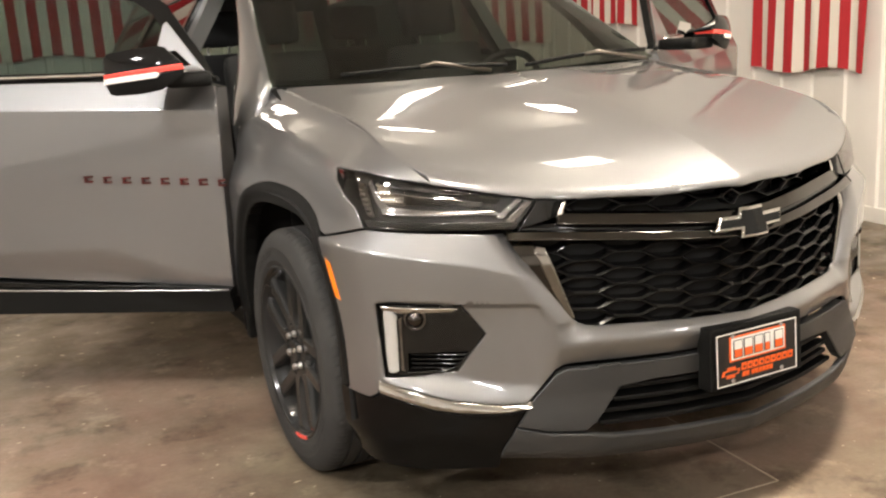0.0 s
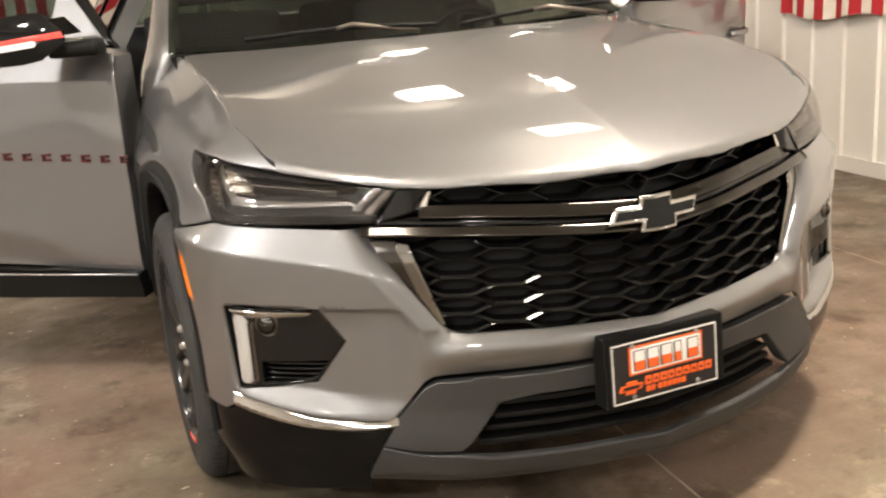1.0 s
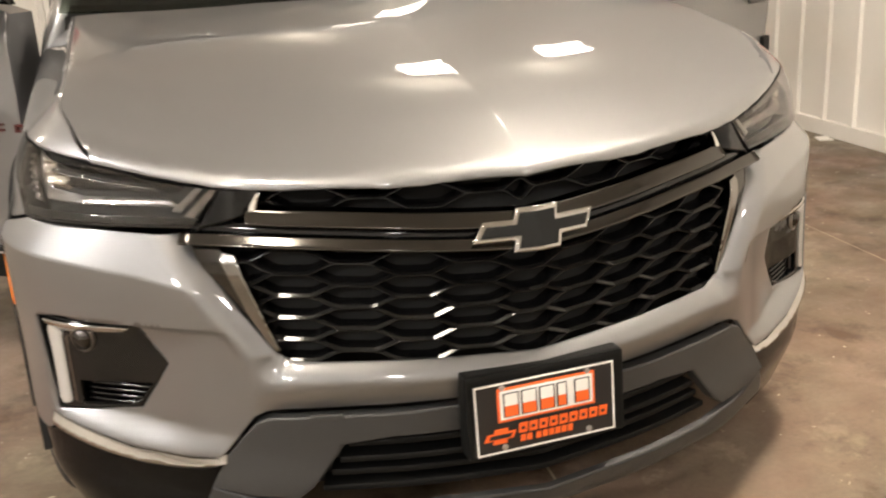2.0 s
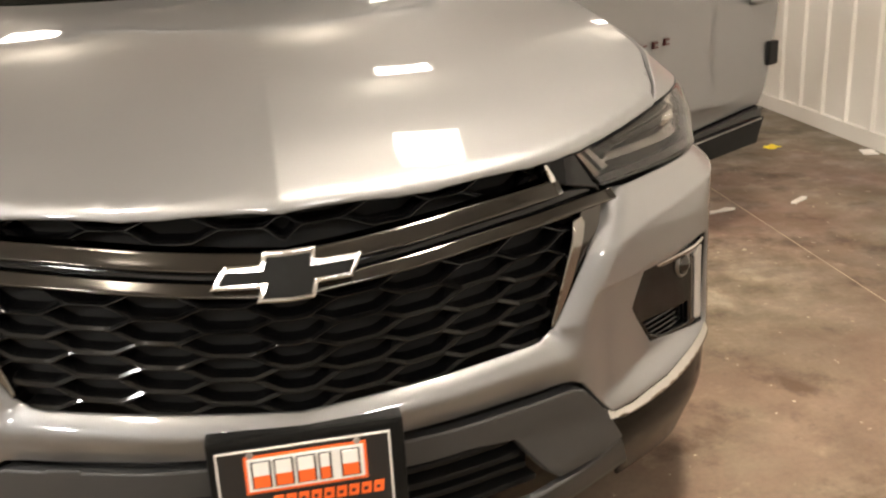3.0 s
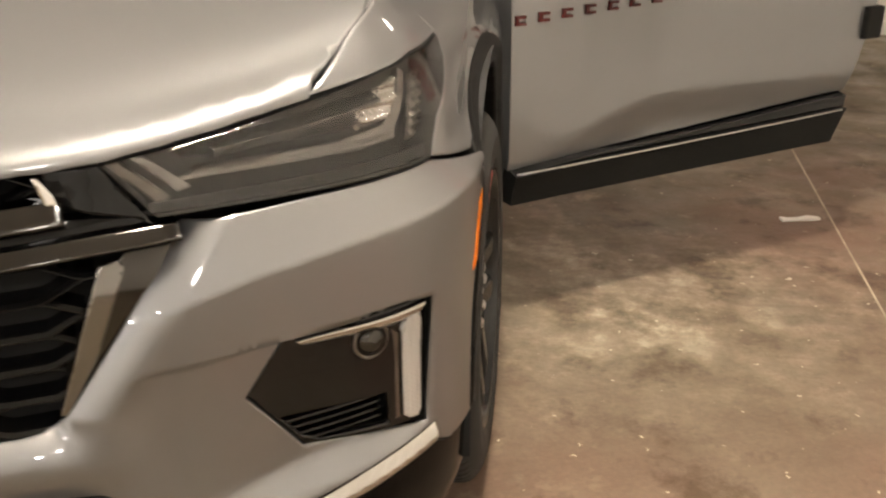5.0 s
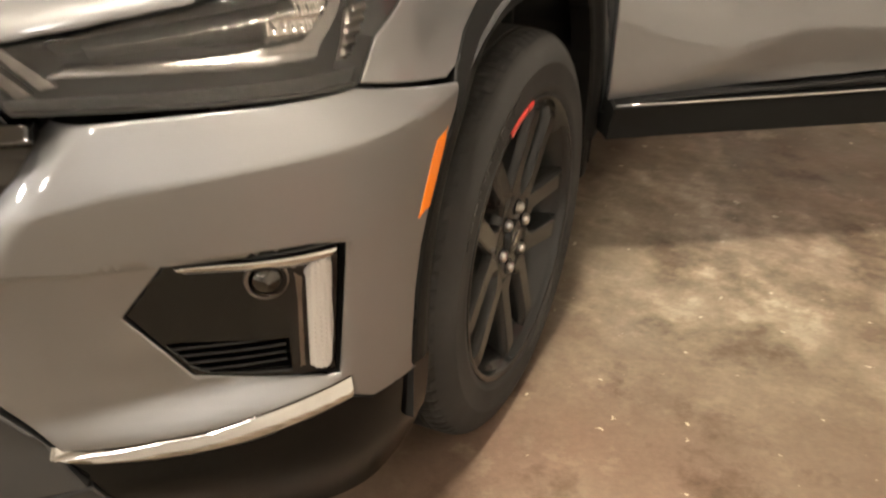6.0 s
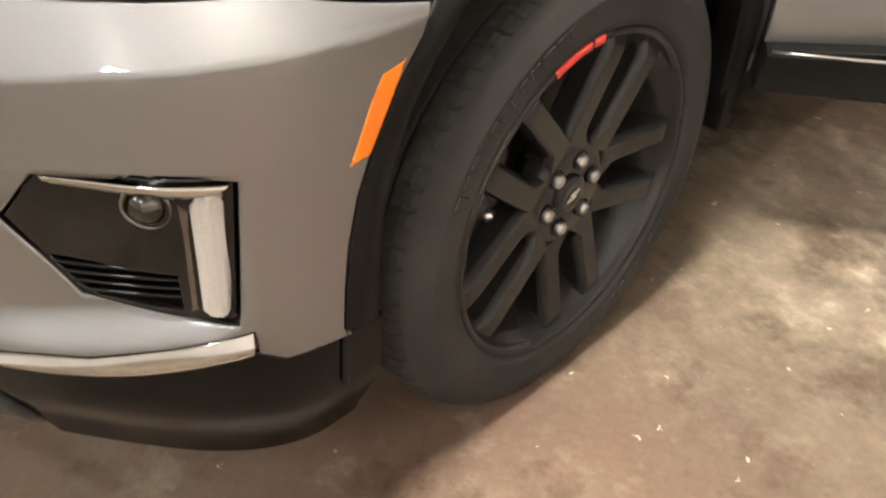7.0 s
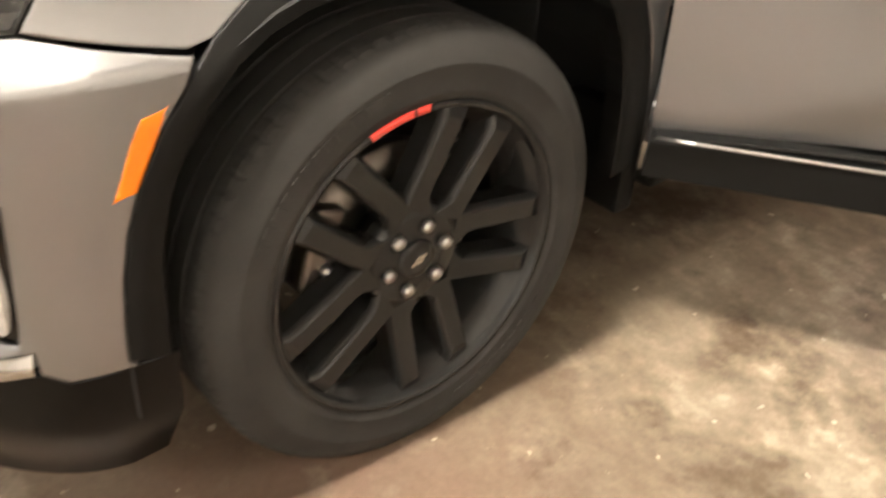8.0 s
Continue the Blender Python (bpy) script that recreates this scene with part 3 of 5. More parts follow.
def hood_raw(x, y):
    ax = np.abs(x)
    d = y - lip_y(x)
    z = lip_h(x) + nose(d) - nose(0) + 0.030 * step(y, -0.75, 0.5) * step(ax, -0.1, 0.85)
    z = z - 0.032 * (np.hypot(ax, 0.006) - 0.006) * step(d, 0.0, 0.10) * (1 - step(d, 0.12, 0.42)) * (1 - 0.5 * step(ax, 0.1, 0.5))
    over = lambda u, w: 0.5 * (u + np.hypot(u, w))
    z = z - 0.022 * step(d, 0.10, 0.32) * (over(ax - plate_edge(d), 0.016) - over(ax - valley(d), 0.06))
    return z


def plate_edge(d):
    """Half the width of the hood's flat middle; it ends in a crease."""
    return 0.135 + 0.15 * d


def valley(d):
    """Where the hood's slope beside the middle ends, in a second crease."""
    return 0.64 - 0.10 * d


gap_fix = fair(gap_xyz[:, 1], gap_xyz[:, 2] - hood_raw(gap_xyz[:, 0], gap_xyz[:, 1]), 3)


gap_x = fair(gap_xyz[:, 1], gap_xyz[:, 0], 4)


def hood_at(x, y):
    gx = gap_x(y)
    fix = gap_fix(np.maximum(y, gap_xyz[0, 1]))
    return np.stack([x, y, hood_raw(x, y) + fix * (np.abs(x) / gx) ** 3], -1)


half = [(float(p[0]) - 0.0, float(p[1])) for p in lip_xyz[::3]] + [(float(p[0]) - 0.008, float(p[1])) for p in gap_xyz[1:]]
rear = [(0.80, 0.365), (0.6, 0.30), (0.4, 0.25), (0.2, 0.225)]
half = half + rear
outline = half + [(0.0, 0.215)] + [(-x, y) for x, y in half[::-1] if x > 1e-6]
creases = [[(0.0, float(lip_y(0.0)) + d) for d in np.linspace(0.02, 0.4, 20)]]
for edge in (plate_edge, valley):
    for side in (1, -1):
        creases.append([(side * edge(d), float(lip_y(edge(d))) + d) for d in np.linspace(0.10, 1.05, 40)])
hood = panel("hood", outline, hood_at, PAINT, car, "silver hood with raised middle", gap=0.026, thick=0.012, roll=0.005, lines=creases)


# ---------- bumper ----------
shelf_low = soft([0.5, 0.72, 0.85, 0.99, 1.056, 1.15], [0.393, 0.396, 0.409, 0.441, 0.456, 0.478], 0.10)     # the foot of the shelf below the fog lamps


def bumper_off(s, z):
    """Sculpting of the bumper: edges rolled towards the grille, a scoop round the fog lamps, an undercut at the bottom."""
    s = np.abs(s)
    low = np.interp(s, [0, 0.50], [0.586, 0.609])           # the grille's lower edge, then its slanted side
    beside = np.where(z > 0.612, s - (0.503 + (z - 0.612) * 0.77), np.hypot(s - 0.503, z - 0.612))
    d = np.maximum(np.where((s < 0.503) & (z < 0.7), low - z, beside), 0.0)
    wide = 0.040 + 0.020 * step(s, 0.47, 0.56)
    off = -0.044 * np.clip(1 - d / (1.25 * wide), 0, 1) ** 2
    scoop = step(d, wide, wide * 1.5) * (0.45 * step(s, 0.56, 0.66) + 0.55 * step(s, 0.66, 0.82)) * (1 - step(s, 1.0, 1.06)) * (1 - step(z, 0.662 + 0.03 * (s - 0.7), 0.674 + 0.03 * (s - 0.7))) * step(z - shelf_low(s), 0.0, 0.060)
    off = off - 0.034 * scoop
    off = off - 0.022 * (1 - step(z, 0.485, 0.555)) * (1 - step(s, 0.5, 0.62))
    return off


def fold_z(s):
    return np.interp(s, [0.60, 0.643, 0.775, 0.928, 1.054, 1.2], [0.735, 0.745, 0.778, 0.800, 0.814, 0.826])


def bumper_at(s, z):
    """The bumper: its upper facet leans back above a crisp fold that climbs towards the corner."""
    a = np.abs(s)
    fold = fold_z(a)
    upper = 0.048 * np.minimum(0.5 * ((z - fold) + np.hypot(z - fold, 0.003)) / (0.872 - fold), 1.1)
    return skin(s, z, bumper_off(s, z) + np.where(z > 0.7, lean(z - rise(plan_y(a))) - upper, 0.0))


ARCH_Y, ARCH_Z = 0.03, 0.39


def arch(r_y, r_z, lo, hi, n=26, rear=0.0, square=2.6):
    """Points (s, z) of the wheel opening's outline, from the front round to the rear."""
    out = []
    for k in range(n + 1):
        t = math.radians(lo + (hi - lo) * k / n)
        c, q = math.cos(t), math.sin(t)
        e = square if c < 0 else 3.0
        r = (abs(c) ** e + abs(q) ** e) ** (-1 / e)
        y, z = ARCH_Y + (rear if rear and c > 0 else r_y) * r * c, ARCH_Z + r_z * r * q
        out.append((y, z))
    return out


def s_at_y(y):
    q = np.linspace(0.9, 4.6, 9000)
    return float(np.interp(y, plan_y(q), q))


OUT = [(s_at_y(y), z) for y, z in arch(0.532, 0.542, 176, 3, rear=0.506)]
INN = [(s_at_y(y), z) for y, z in arch(0.472, 0.476, 178, 0, rear=0.452, square=3.1)]
SEAM = 0.832
front_arch = [p for p in OUT if p[0] < S_FLANK and p[1] < SEAM]
ARCH_SEAM = (max(p[0] for p in front_arch) + 0.015, SEAM)
FOG = [(1.056, 0.676), (0.822, 0.666), (0.757, 0.587), (0.838, 0.481), (1.040, 0.470)]
right = [(0.0, 0.5785), (0.06, 0.580), (0.25, 0.588), (0.46, 0.5965), (0.488, 0.5995), (0.505, 0.6055), (0.518, 0.6155), (0.531, 0.631), (0.685, 0.838), (0.700, 0.851), (0.9, 0.862), (1.105, 0.870), ARCH_SEAM]
right += front_arch[::-1]
right += [(1.185, 0.415), (1.095, 0.408), (1.062, 0.424), (1.058, 0.461), (0.99, 0.444), (0.85, 0.408), (0.72, 0.395), (0.655, 0.397), (0.575, 0.487), (0.55, 0.497), (0.25, 0.497)]
outline = right + [(0.0, 0.495)] + [(-s, z) for s, z in right[::-1] if s > 0]
folds = []
for side in (1, -1):
    folds.append([(side * s, float(fold_z(s))) for s in np.linspace(0.66, 1.18, 40)])
    folds.append([(side * s, 0.668 + 0.03 * (s - 0.7)) for s in np.linspace(0.62, 0.80, 20)])
bumper = panel("front_bumper", outline, bumper_at, PAINT, car, "silver front bumper", holes=[FOG, [(-s, z) for s, z in FOG]], gap=0.013, thick=0.014, roll=0.004, lines=folds)

# Chrome strips, gloss black lower corners, orange markers, arch trims, fenders, one of each a side.
CHROME_STRIP = [(0.640, 0.388), (0.70, 0.370), (0.82, 0.371), (0.90, 0.381), (0.96, 0.398), (1.056, 0.422), (1.056, 0.460), (0.99, 0.443), (0.85, 0.407), (0.72, 0.394), (0.65, 0.395)]


strip_low = soft([0.60, 0.70, 0.82, 0.90, 1.058, 1.1], [0.395, 0.370, 0.371, 0.381, 0.423, 0.433], 0.08)
strip_high = soft([0.60, 0.72, 0.85, 0.99, 1.056, 1.1], [0.395, 0.394, 0.407, 0.443, 0.460, 0.472], 0.08)


def strip_at(s, z):
    v = np.clip((z - strip_low(s)) / (strip_high(s) - strip_low(s)), 0, 1)
    return skin(s, z, 0.008 - 0.016 * np.clip(v - 0.35, 0, 1) ** 1.3 - 0.040 * np.clip(0.40 - v, 0, 1) ** 1.7)


VALANCE = [(0.65, 0.382), (0.70, 0.367), (0.82, 0.368), (0.90, 0.378), (0.96, 0.395), (1.06, 0.42), (1.095, 0.403), (1.19, 0.41), (1.245, 0.41), (1.245, 0.30), (1.225, 0.20), (1.16, 0.185), (0.95, 0.18), (0.74, 0.19), (0.72, 0.262), (0.685, 0.33)]


def valance_at(s, z):
    return skin(s, z, -0.006 - 0.02 * (1 - step(z, 0.15, 0.40)) ** 2 - 0.006 * step(s, 1.1, 1.24))


MARK = [(1.184, 0.667), (1.214, 0.674), (1.268, 0.782), (1.230, 0.772), (1.214, 0.742)]
HL_OUT = (s_at_y(-0.352), 1.016)
S_BOT = s_near(0.934, -0.55, 0.873)
RING = OUT + INN[::-1]
FENDER = [(ARCH_SEAM[0], SEAM + 0.003), (S_BOT + 0.006, 0.874), (S_BOT + 0.045, 0.925), (HL_OUT[0] - 0.03, 0.985), (HL_OUT[0] + 0.006, 1.02), (1.14, 1.019), (1.02, 1.006),
          (S_HOOD, 0.989)] + GAP[1:] + [(s_at_y(0.42), 1.216), (s_at_y(0.52), 1.192), (s_at_y(0.545), 1.15), (s_at_y(0.549), 0.9), (s_at_y(0.551), 0.6), (s_at_y(0.553), 0.47)]
FENDER += [p for p in OUT[::-1] if p[0] > S_FLANK or p[1] > SEAM]


def fender_at(s, z):
    """The fender: the skin, swelling a little round the wheel opening."""
    y = plan_y(s)
    flare = 0.006 * np.exp(-((np.hypot((y - ARCH_Y) / 0.56, (z - ARCH_Z) / 0.53) - 1.02) / 0.05) ** 2)
    return skin(s, z, flare)


def arch_trim_at(s, z):
    """The arch trim stands out of the fender a little and dips towards its inner edge over the tyre's shoulder."""
    y = plan_y(s)
    across = np.abs(y - ARCH_Y) / np.where(y > ARCH_Y, 0.506, 0.532)
    e = np.where(y > ARCH_Y, 3.0, 2.6)
    level = (across ** e + np.clip((z - ARCH_Z) / 0.542, 0, 2) ** e) ** (1 / e)
    return skin(s, z, 0.004 - 0.012 * step(1.0 - level, 0.03, 0.11) + 0.5 * lean(z - rise(y)) * step(1.0 - level, 0.0, 0.10))


for side in (1, -1):
    part_of = lambda fn: sided(fn, side)
    panel("chrome_strip", CHROME_STRIP, part_of(strip_at), STRIP_CHROME, car, "chrome strip below the fog lamp", gap=0.007, thick=0.02, roll=0.0015)
    panel("corner_trim", VALANCE, part_of(valance_at), SATIN_BLACK, car, "gloss black lower bumper corner", gap=0.03, thick=0.01)
    panel("side_marker", MARK, part_of(lambda s, z: skin(s, z, 0.002)), ORANGE, car, "orange side marker reflector", gap=0.012, thick=0.012)
    panel("arch_trim", RING, part_of(arch_trim_at), BLACK_PLASTIC, car, "black plastic wheel arch trim", gap=0.012, thick=0.05, roll=0.006)
    panel("fender", FENDER, part_of(fender_at), PAINT, car, "silver front fender", gap=0.026, thick=0.012)
    # the dark hollow over the wheel
    ring = [(y, z) for y, z in arch(0.53, 0.51, 188, -8)]
    verts, faces = [], []
    for i, (y, z) in enumerate(ring):
        verts += [(side * 0.990, y, z), (side * 0.60, y, z)]
        if i:
            faces.append((2 * i - 2, 2 * i - 1, 2 * i + 1, 2 * i))
    n = len(verts)
    faces.append([2 * i + 1 for i in range(len(ring))])
    part("wheel_liner", mesh_of("wheel_liner", verts, faces, LINER, smooth=False), car)

# ---------- lower grille and skid plate ----------
SKID = [(0.0, 0.487), (0.545, 0.487), (0.572, 0.477), (0.64, 0.405), (0.68, 0.335), (0.60, 0.318), (0.50, 0.312), (0.47, 0.336), (0.40, 0.425), (0.30, 0.436), (0.0, 0.43)]


def skid_at(s, z):
    return skin(s, z, -0.002 + 0.012 * (1 - step(z, 0.32, 0.43)) - 0.012 * (1 - step(np.abs(s), 0.05, 0.3)))


full = SKID + [(-s, z) for s, z in SKID[::-1] if s > 0]
panel("skid_panel", full, skid_at, GREY_PLASTIC, car, "dark grey plastic lower bumper panel", gap=0.022, thick=0.03, roll=0.005)
LIP = [(0.0, 0.285), (0.35, 0.290), (0.43, 0.292), (0.485, 0.304), (0.60, 0.310), (0.685, 0.327), (0.72, 0.262), (0.735, 0.225), (0.5, 0.215), (0.0, 0.205)]
full = LIP + [(-s, z) for s, z in LIP[::-1] if s > 0]
panel("skid_lip", full, lambda s, z: skin(s, z, 0.020 - 0.020 * step(np.abs(s), 0.45, 0.72) - 0.04 * (1 - step(z, 0.20, 0.27)) ** 2), GREY_PLASTIC, car, "satin grey skid lip under the bumper", gap=0.022, thick=0.02, roll=0.006)
lower = [(-0.50, 0.28), (0.50, 0.28), (0.50, 0.45), (-0.50, 0.45)]
panel("intake_back", lower, lambda s, z: skin(s, z, -0.10), LINER, car, gap=0.06)
for n in range(4):
    z0 = 0.315 + 0.032 * n
    reach = 0.455 - 0.02 * n
    bar = [(-reach, z0), (reach, z0), (reach, z0 + 0.013), (-reach, z0 + 0.013)]
    panel("intake_slat", bar, lambda s, z: skin(s, z, -0.012 - 0.006 * (n % 2)), BLACK_PLASTIC, car, gap=0.03, thick=0.05, roll=0.003)
cover = rounded([(-0.398, 0.478), (-0.462, 0.478), (-0.462, 0.493), (-0.398, 0.493)], 0.006)
panel("tow_cover", cover, lambda s, z: skid_at(s, z) + skin(s, z, 0.002) - skin(s, z, 0.0), GREY_PLASTIC, car, gap=0.012, thick=0.008)

# ---------- main grille ----------
hole = [(0.0, 0.565), (0.53, 0.594), (0.715, 0.862), (0.60, 0.945), (0.3, 0.935), (0.0, 0.93)]
full = hole + [(-s, z) for s, z in hole[::-1] if s > 0]
grille = panel("grille", full, lambda s, z: skin(s, z, -0.085), LINER, car, "gloss black front grille with hexagon mesh", gap=0.05)
dip = soft([0, 0.12, 0.41, 0.60, 0.8], [-0.036, -0.030, -0.006, 0.006, 0.012], 0.08)    # the bars sink towards the middle


def band(name, lo, hi, reach, off, mat, label="", depth=0.03, bow=0.008, lean=0.0):
    """A bar across the nose that sinks towards the middle: a rounded face, or one that leans back above a rounded lower edge."""
    q = np.linspace(-reach, reach, 61)
    rows = np.linspace(0, 1, 9)
    verts = []
    for r in rows:
        z = lo + (hi - lo) * r + dip(np.abs(q))
        if lean:
            turn = min(r / 0.375, 1.0) * 1.9          # the first rows turn round the lower edge, the rest lean back
            up = 0.004 * (1 - math.cos(turn)) if r <= 0.375 else 0.0053 + (hi - lo - 0.0053) * (r - 0.375) / 0.625
            back = 0.004 * (1 - math.sin(turn)) if r <= 0.375 else 0.0002 + lean * (r - 0.375) / 0.625
            verts.append(skin(q, lo + up + dip(np.abs(q)), off - back))
            continue
        verts.append(skin(q, z, off + bow * math.sin(math.pi * r)))
    verts.append(skin(q, hi + dip(np.abs(q)), off - depth - lean))
    verts.append(skin(q, lo + dip(np.abs(q)), off - depth))
    k, n = len(verts), len(q)
    faces = [(i * n + j, i * n + j + 1, ((i + 1) % k) * n + j + 1, ((i + 1) % k) * n + j) for i in range(k) for j in range(n - 1)]
    faces += [[i * n for i in range(k)][::-1], [i * n + n - 1 for i in range(k)]]
    me = mesh_of(name, np.concatenate(verts), faces, mat)
    me.polygons.foreach_set("use_smooth", [f // (n - 1) < 8 for f in range(len(faces))])
    return part(name, me, grille, label)


band("upper_bar", 0.866, 0.895, 0.556, 0.002, DARK_CHROME, "dark chrome grille bar", lean=0.011)
band("slot_bar", 0.848, 0.866, 0.675, -0.020, GLOSS_BLACK, "gloss black strip", bow=0.002)
band("lower_bar", 0.828, 0.849, 0.692, 0.002, DARK_CHROME, "dark chrome grille bar", lean=0.007)


def mesh_row(zc, up, reach, off=-0.044, period=0.24, shift=0.145, rise_z=0.0225, sag=1.0):
    """A wavy bar of the mesh: flat, slope, flat, slope; two such rows enclose long hexagons."""
    pts, s = [], -reach
    def wave(q):
        t = ((q / period + shift) % 1.0)
        if t < 0.29: return 1.0
        if t < 0.50: return 1.0 - 2.0 * (t - 0.29) / 0.21
        if t < 0.79: return -1.0
        return -1.0 + 2.0 * (t - 0.79) / 0.21
    q = np.arange(-reach, reach + 1e-6, period / 20)
    z = np.array([zc + up * rise_z * 0.5 * wave(v) for v in np.abs(q)]) + sag * dip(np.abs(q)) * 0.8
    # a narrow upright edge, a wide chamfer that looks up, deep flanks
    rows = [skin(q, z - 0.0016, off), skin(q, z + 0.0006, off), skin(q, z + 0.0056, off - 0.0050), skin(q, z + 0.0070, off - 0.05), skin(q, z - 0.0050, off - 0.05), skin(q, z - 0.0030, off - 0.006)]
    n, k = len(q), len(rows)
    faces = [(i * n + j, i * n + j + 1, ((i + 1) % k) * n + j + 1, ((i + 1) % k) * n + j) for i in range(k) for j in range(n - 1)]
    return part("mesh_bar", mesh_of("mesh_bar", np.concatenate(rows), faces, GLOSS_BLACK, smooth=False), grille)


for n in range(11):
    z0 = 0.600 + 0.0225 * n
    reach = 0.512 + (z0 - 0.60) * 0.40
    mesh_row(z0, 1 if n % 2 else -1, reach)
for n, z0 in enumerate((0.893, 0.9155)):
    mesh_row(z0, 1 if n % 2 else -1, 0.55, shift=0.3, sag=0.5)
for side in (1, -1):
    flip_s = lambda fn: sided(fn, side)
    panel("side_trim", [(0.520, 0.618), (0.544, 0.622), (0.700, 0.826), (0.690, 0.838), (0.63, 0.834), (0.600, 0.80)], flip_s(lambda s, z: skin(s, z, -0.037)), DARK_CHROME, grille, "dark chrome trim beside the mesh", gap=0.014, thick=0.02)
    panel("bright_trim", [(0.515, 0.616), (0.526, 0.614), (0.568, 0.684), (0.619, 0.806), (0.613, 0.818), (0.588, 0.812), (0.550, 0.710)], flip_s(lambda s, z: skin(s, z, -0.030)), TRIM_CHROME, grille, "satin chrome edge of the mesh", gap=0.012, thick=0.03)
    panel("corner_piece", [(0.545, 0.888), (0.642, 0.868), (0.662, 0.858), (0.605, 0.937), (0.535, 0.932)], flip_s(lambda s, z: skin(s, z, -0.004 - 0.02 * step(0.59 - s, 0, 0.05))), GLOSS_BLACK, grille, "gloss black corner beside the lamp", gap=0.014, thick=0.03)
    tick = [(0.538, 0.892), (0.552, 0.892), (0.548, 0.905), (0.532, 0.928), (0.526, 0.928)]
    panel("bright_tick", tick, flip_s(lambda s, z: skin(s, z, -0.006)), CHROME, grille, gap=0.008, thick=0.02)

# Emblem: a plain slanted cross, black with a bright rim.
EMB = [(-0.127, -0.014), (-0.045, -0.014), (-0.052, -0.036), (0.038, -0.036), (0.046, -0.014), (0.104, -0.014), (0.127, 0.020), (0.047, 0.020), (0.052, 0.040), (-0.038, 0.040), (-0.046, 0.020), (-0.104, 0.020)]
EMB_Z = 0.832


def emblem_at(off):
    return lambda s, z: skin(s, z, off)




def shrunk(loop, d):
    """The loop (anticlockwise) moved inwards by d all round."""
    out = []
    for i, p in enumerate(loop):
        a, p, b = Vector(loop[i - 1]), Vector(p), Vector(loop[(i + 1) % len(loop)])
        u, v = (p - a).normalized(), (b - p).normalized()
        nu, nv = Vector((-u.y, u.x)), Vector((-v.y, v.x))
        k = 1 + nu.dot(nv)
        out.append(tuple(p + (nu + nv) * d / k))
    return out


emblem = panel("emblem", [(x, EMB_Z + z) for x, z in EMB], emblem_at(0.022), STRIP_CHROME, car, "bright rim of the slanted badge", gap=0.012, thick=0.022, roll=0.003)
panel("badge_face", [(x, EMB_Z + z) for x, z in shrunk(EMB, 0.0075)], emblem_at(0.0255), BLACK_PLASTIC, emblem, "dark grey face of the badge", gap=0.012, thick=0.008, roll=0.001)

# ---------- licence plate ----------
plate_m = Matrix.Translation((0.0, -1.052, 0.474)) @ Matrix.Rotation(radians(-3), 4, "X")
bm = bmesh.new()
box(bm, (0, 0.03, 0.0), (0.335, 0.055, 0.175), bevel=0.008)
plate = part("plate_holder", from_bm("plate_holder", bm, BLACK_PLASTIC), car, "black plastic licence plate holder", plate_m)
bm = bmesh.new()
box(bm, (-0.006, -0.001, -0.004), (0.298, 0.004, 0.147), bevel=0.0015)
part("plate", from_bm("plate", bm, PLATE_BLACK), plate, "black dealer plate with white border and orange print")


def flat_bar(name, x0, x1, z0, z1, mat, lift=0.0045, lean_x=0.0, level=0):
    y0, y1 = -lift - 0.0012, -0.002
    verts = [(x0, y0, z0), (x1, y0, z0), (x1 + lean_x, y0, z1), (x0 + lean_x, y0, z1), (x0, y1, z0), (x1, y1, z0), (x1 + lean_x, y1, z1), (x0 + lean_x, y1, z1)]
    faces = [(0, 1, 2, 3), (5, 4, 7, 6), (1, 5, 6, 2), (4, 0, 3, 7), (3, 2, 6, 7), (4, 5, 1, 0)]
    return part(name, mesh_of(name, verts, faces, mat, smooth=False), plate)


PX, PZ = -0.006, -0.004
for x0, x1, z0, z1 in ((-0.147, 0.147, 0.0695, 0.0725), (-0.147, 0.147, -0.0725, -0.0695), (-0.147, -0.144, -0.0695, 0.0695), (0.144, 0.147, -0.0695, 0.0695)):
    flat_bar("border", PX + x0, PX + x1, PZ + z0, PZ + z1, WHITE_PAINT, 0.0035)
bm = bmesh.new()
box(bm, (PX + 0.002, -0.0035, PZ + 0.026), (0.206, 0.003, 0.070), bevel=0.0012)
part("print_patch", from_bm("print_patch", bm, ORANGE_PRINT), plate, "orange glow round the white bars")
bm = bmesh.new()
box(bm, (PX + 0.002, -0.0045, PZ + 0.026), (0.196, 0.003, 0.060), bevel=0.0012)
part("print_patch", from_bm("print_patch", bm, WHITE_PAINT), plate, "white outline of the bars")
for k in range(5):
    x0 = PX - 0.090 + 0.0375 * k
    w = 0.033 if k != 3 else 0.022
    flat_bar("print_bar", x0, x0 + w, PZ + 0.001, PZ + 0.051, PLATE_BLACK, 0.0062)
    flat_bar("print_bar", x0 + 0.003, x0 + w - 0.003, PZ + 0.003, PZ + 0.025, ORANGE_PRINT, 0.0072)
    flat_bar("print_bar", x0 + 0.003, x0 + w - 0.003, PZ + 0.025, PZ + 0.049, WHITE_PAINT, 0.0072)
for k in range(9):
    x0 = PX - 0.060 + 0.0215 * k
    flat_bar("print_bar", x0, x0 + 0.017, PZ - 0.038, PZ - 0.018, ORANGE_PRINT, 0.0045, 0.002)
    flat_bar("print_bar", x0 + 0.005, x0 + 0.012, PZ - 0.031, PZ - 0.025, PLATE_BLACK, 0.0055)
for k in range(8):
    x0 = PX - 0.057 + 0.0135 * k + (0.006 if k > 1 else 0)
    flat_bar("print_bar", x0, x0 + 0.010, PZ - 0.056, PZ - 0.043, ORANGE_PRINT, 0.0045, 0.001)
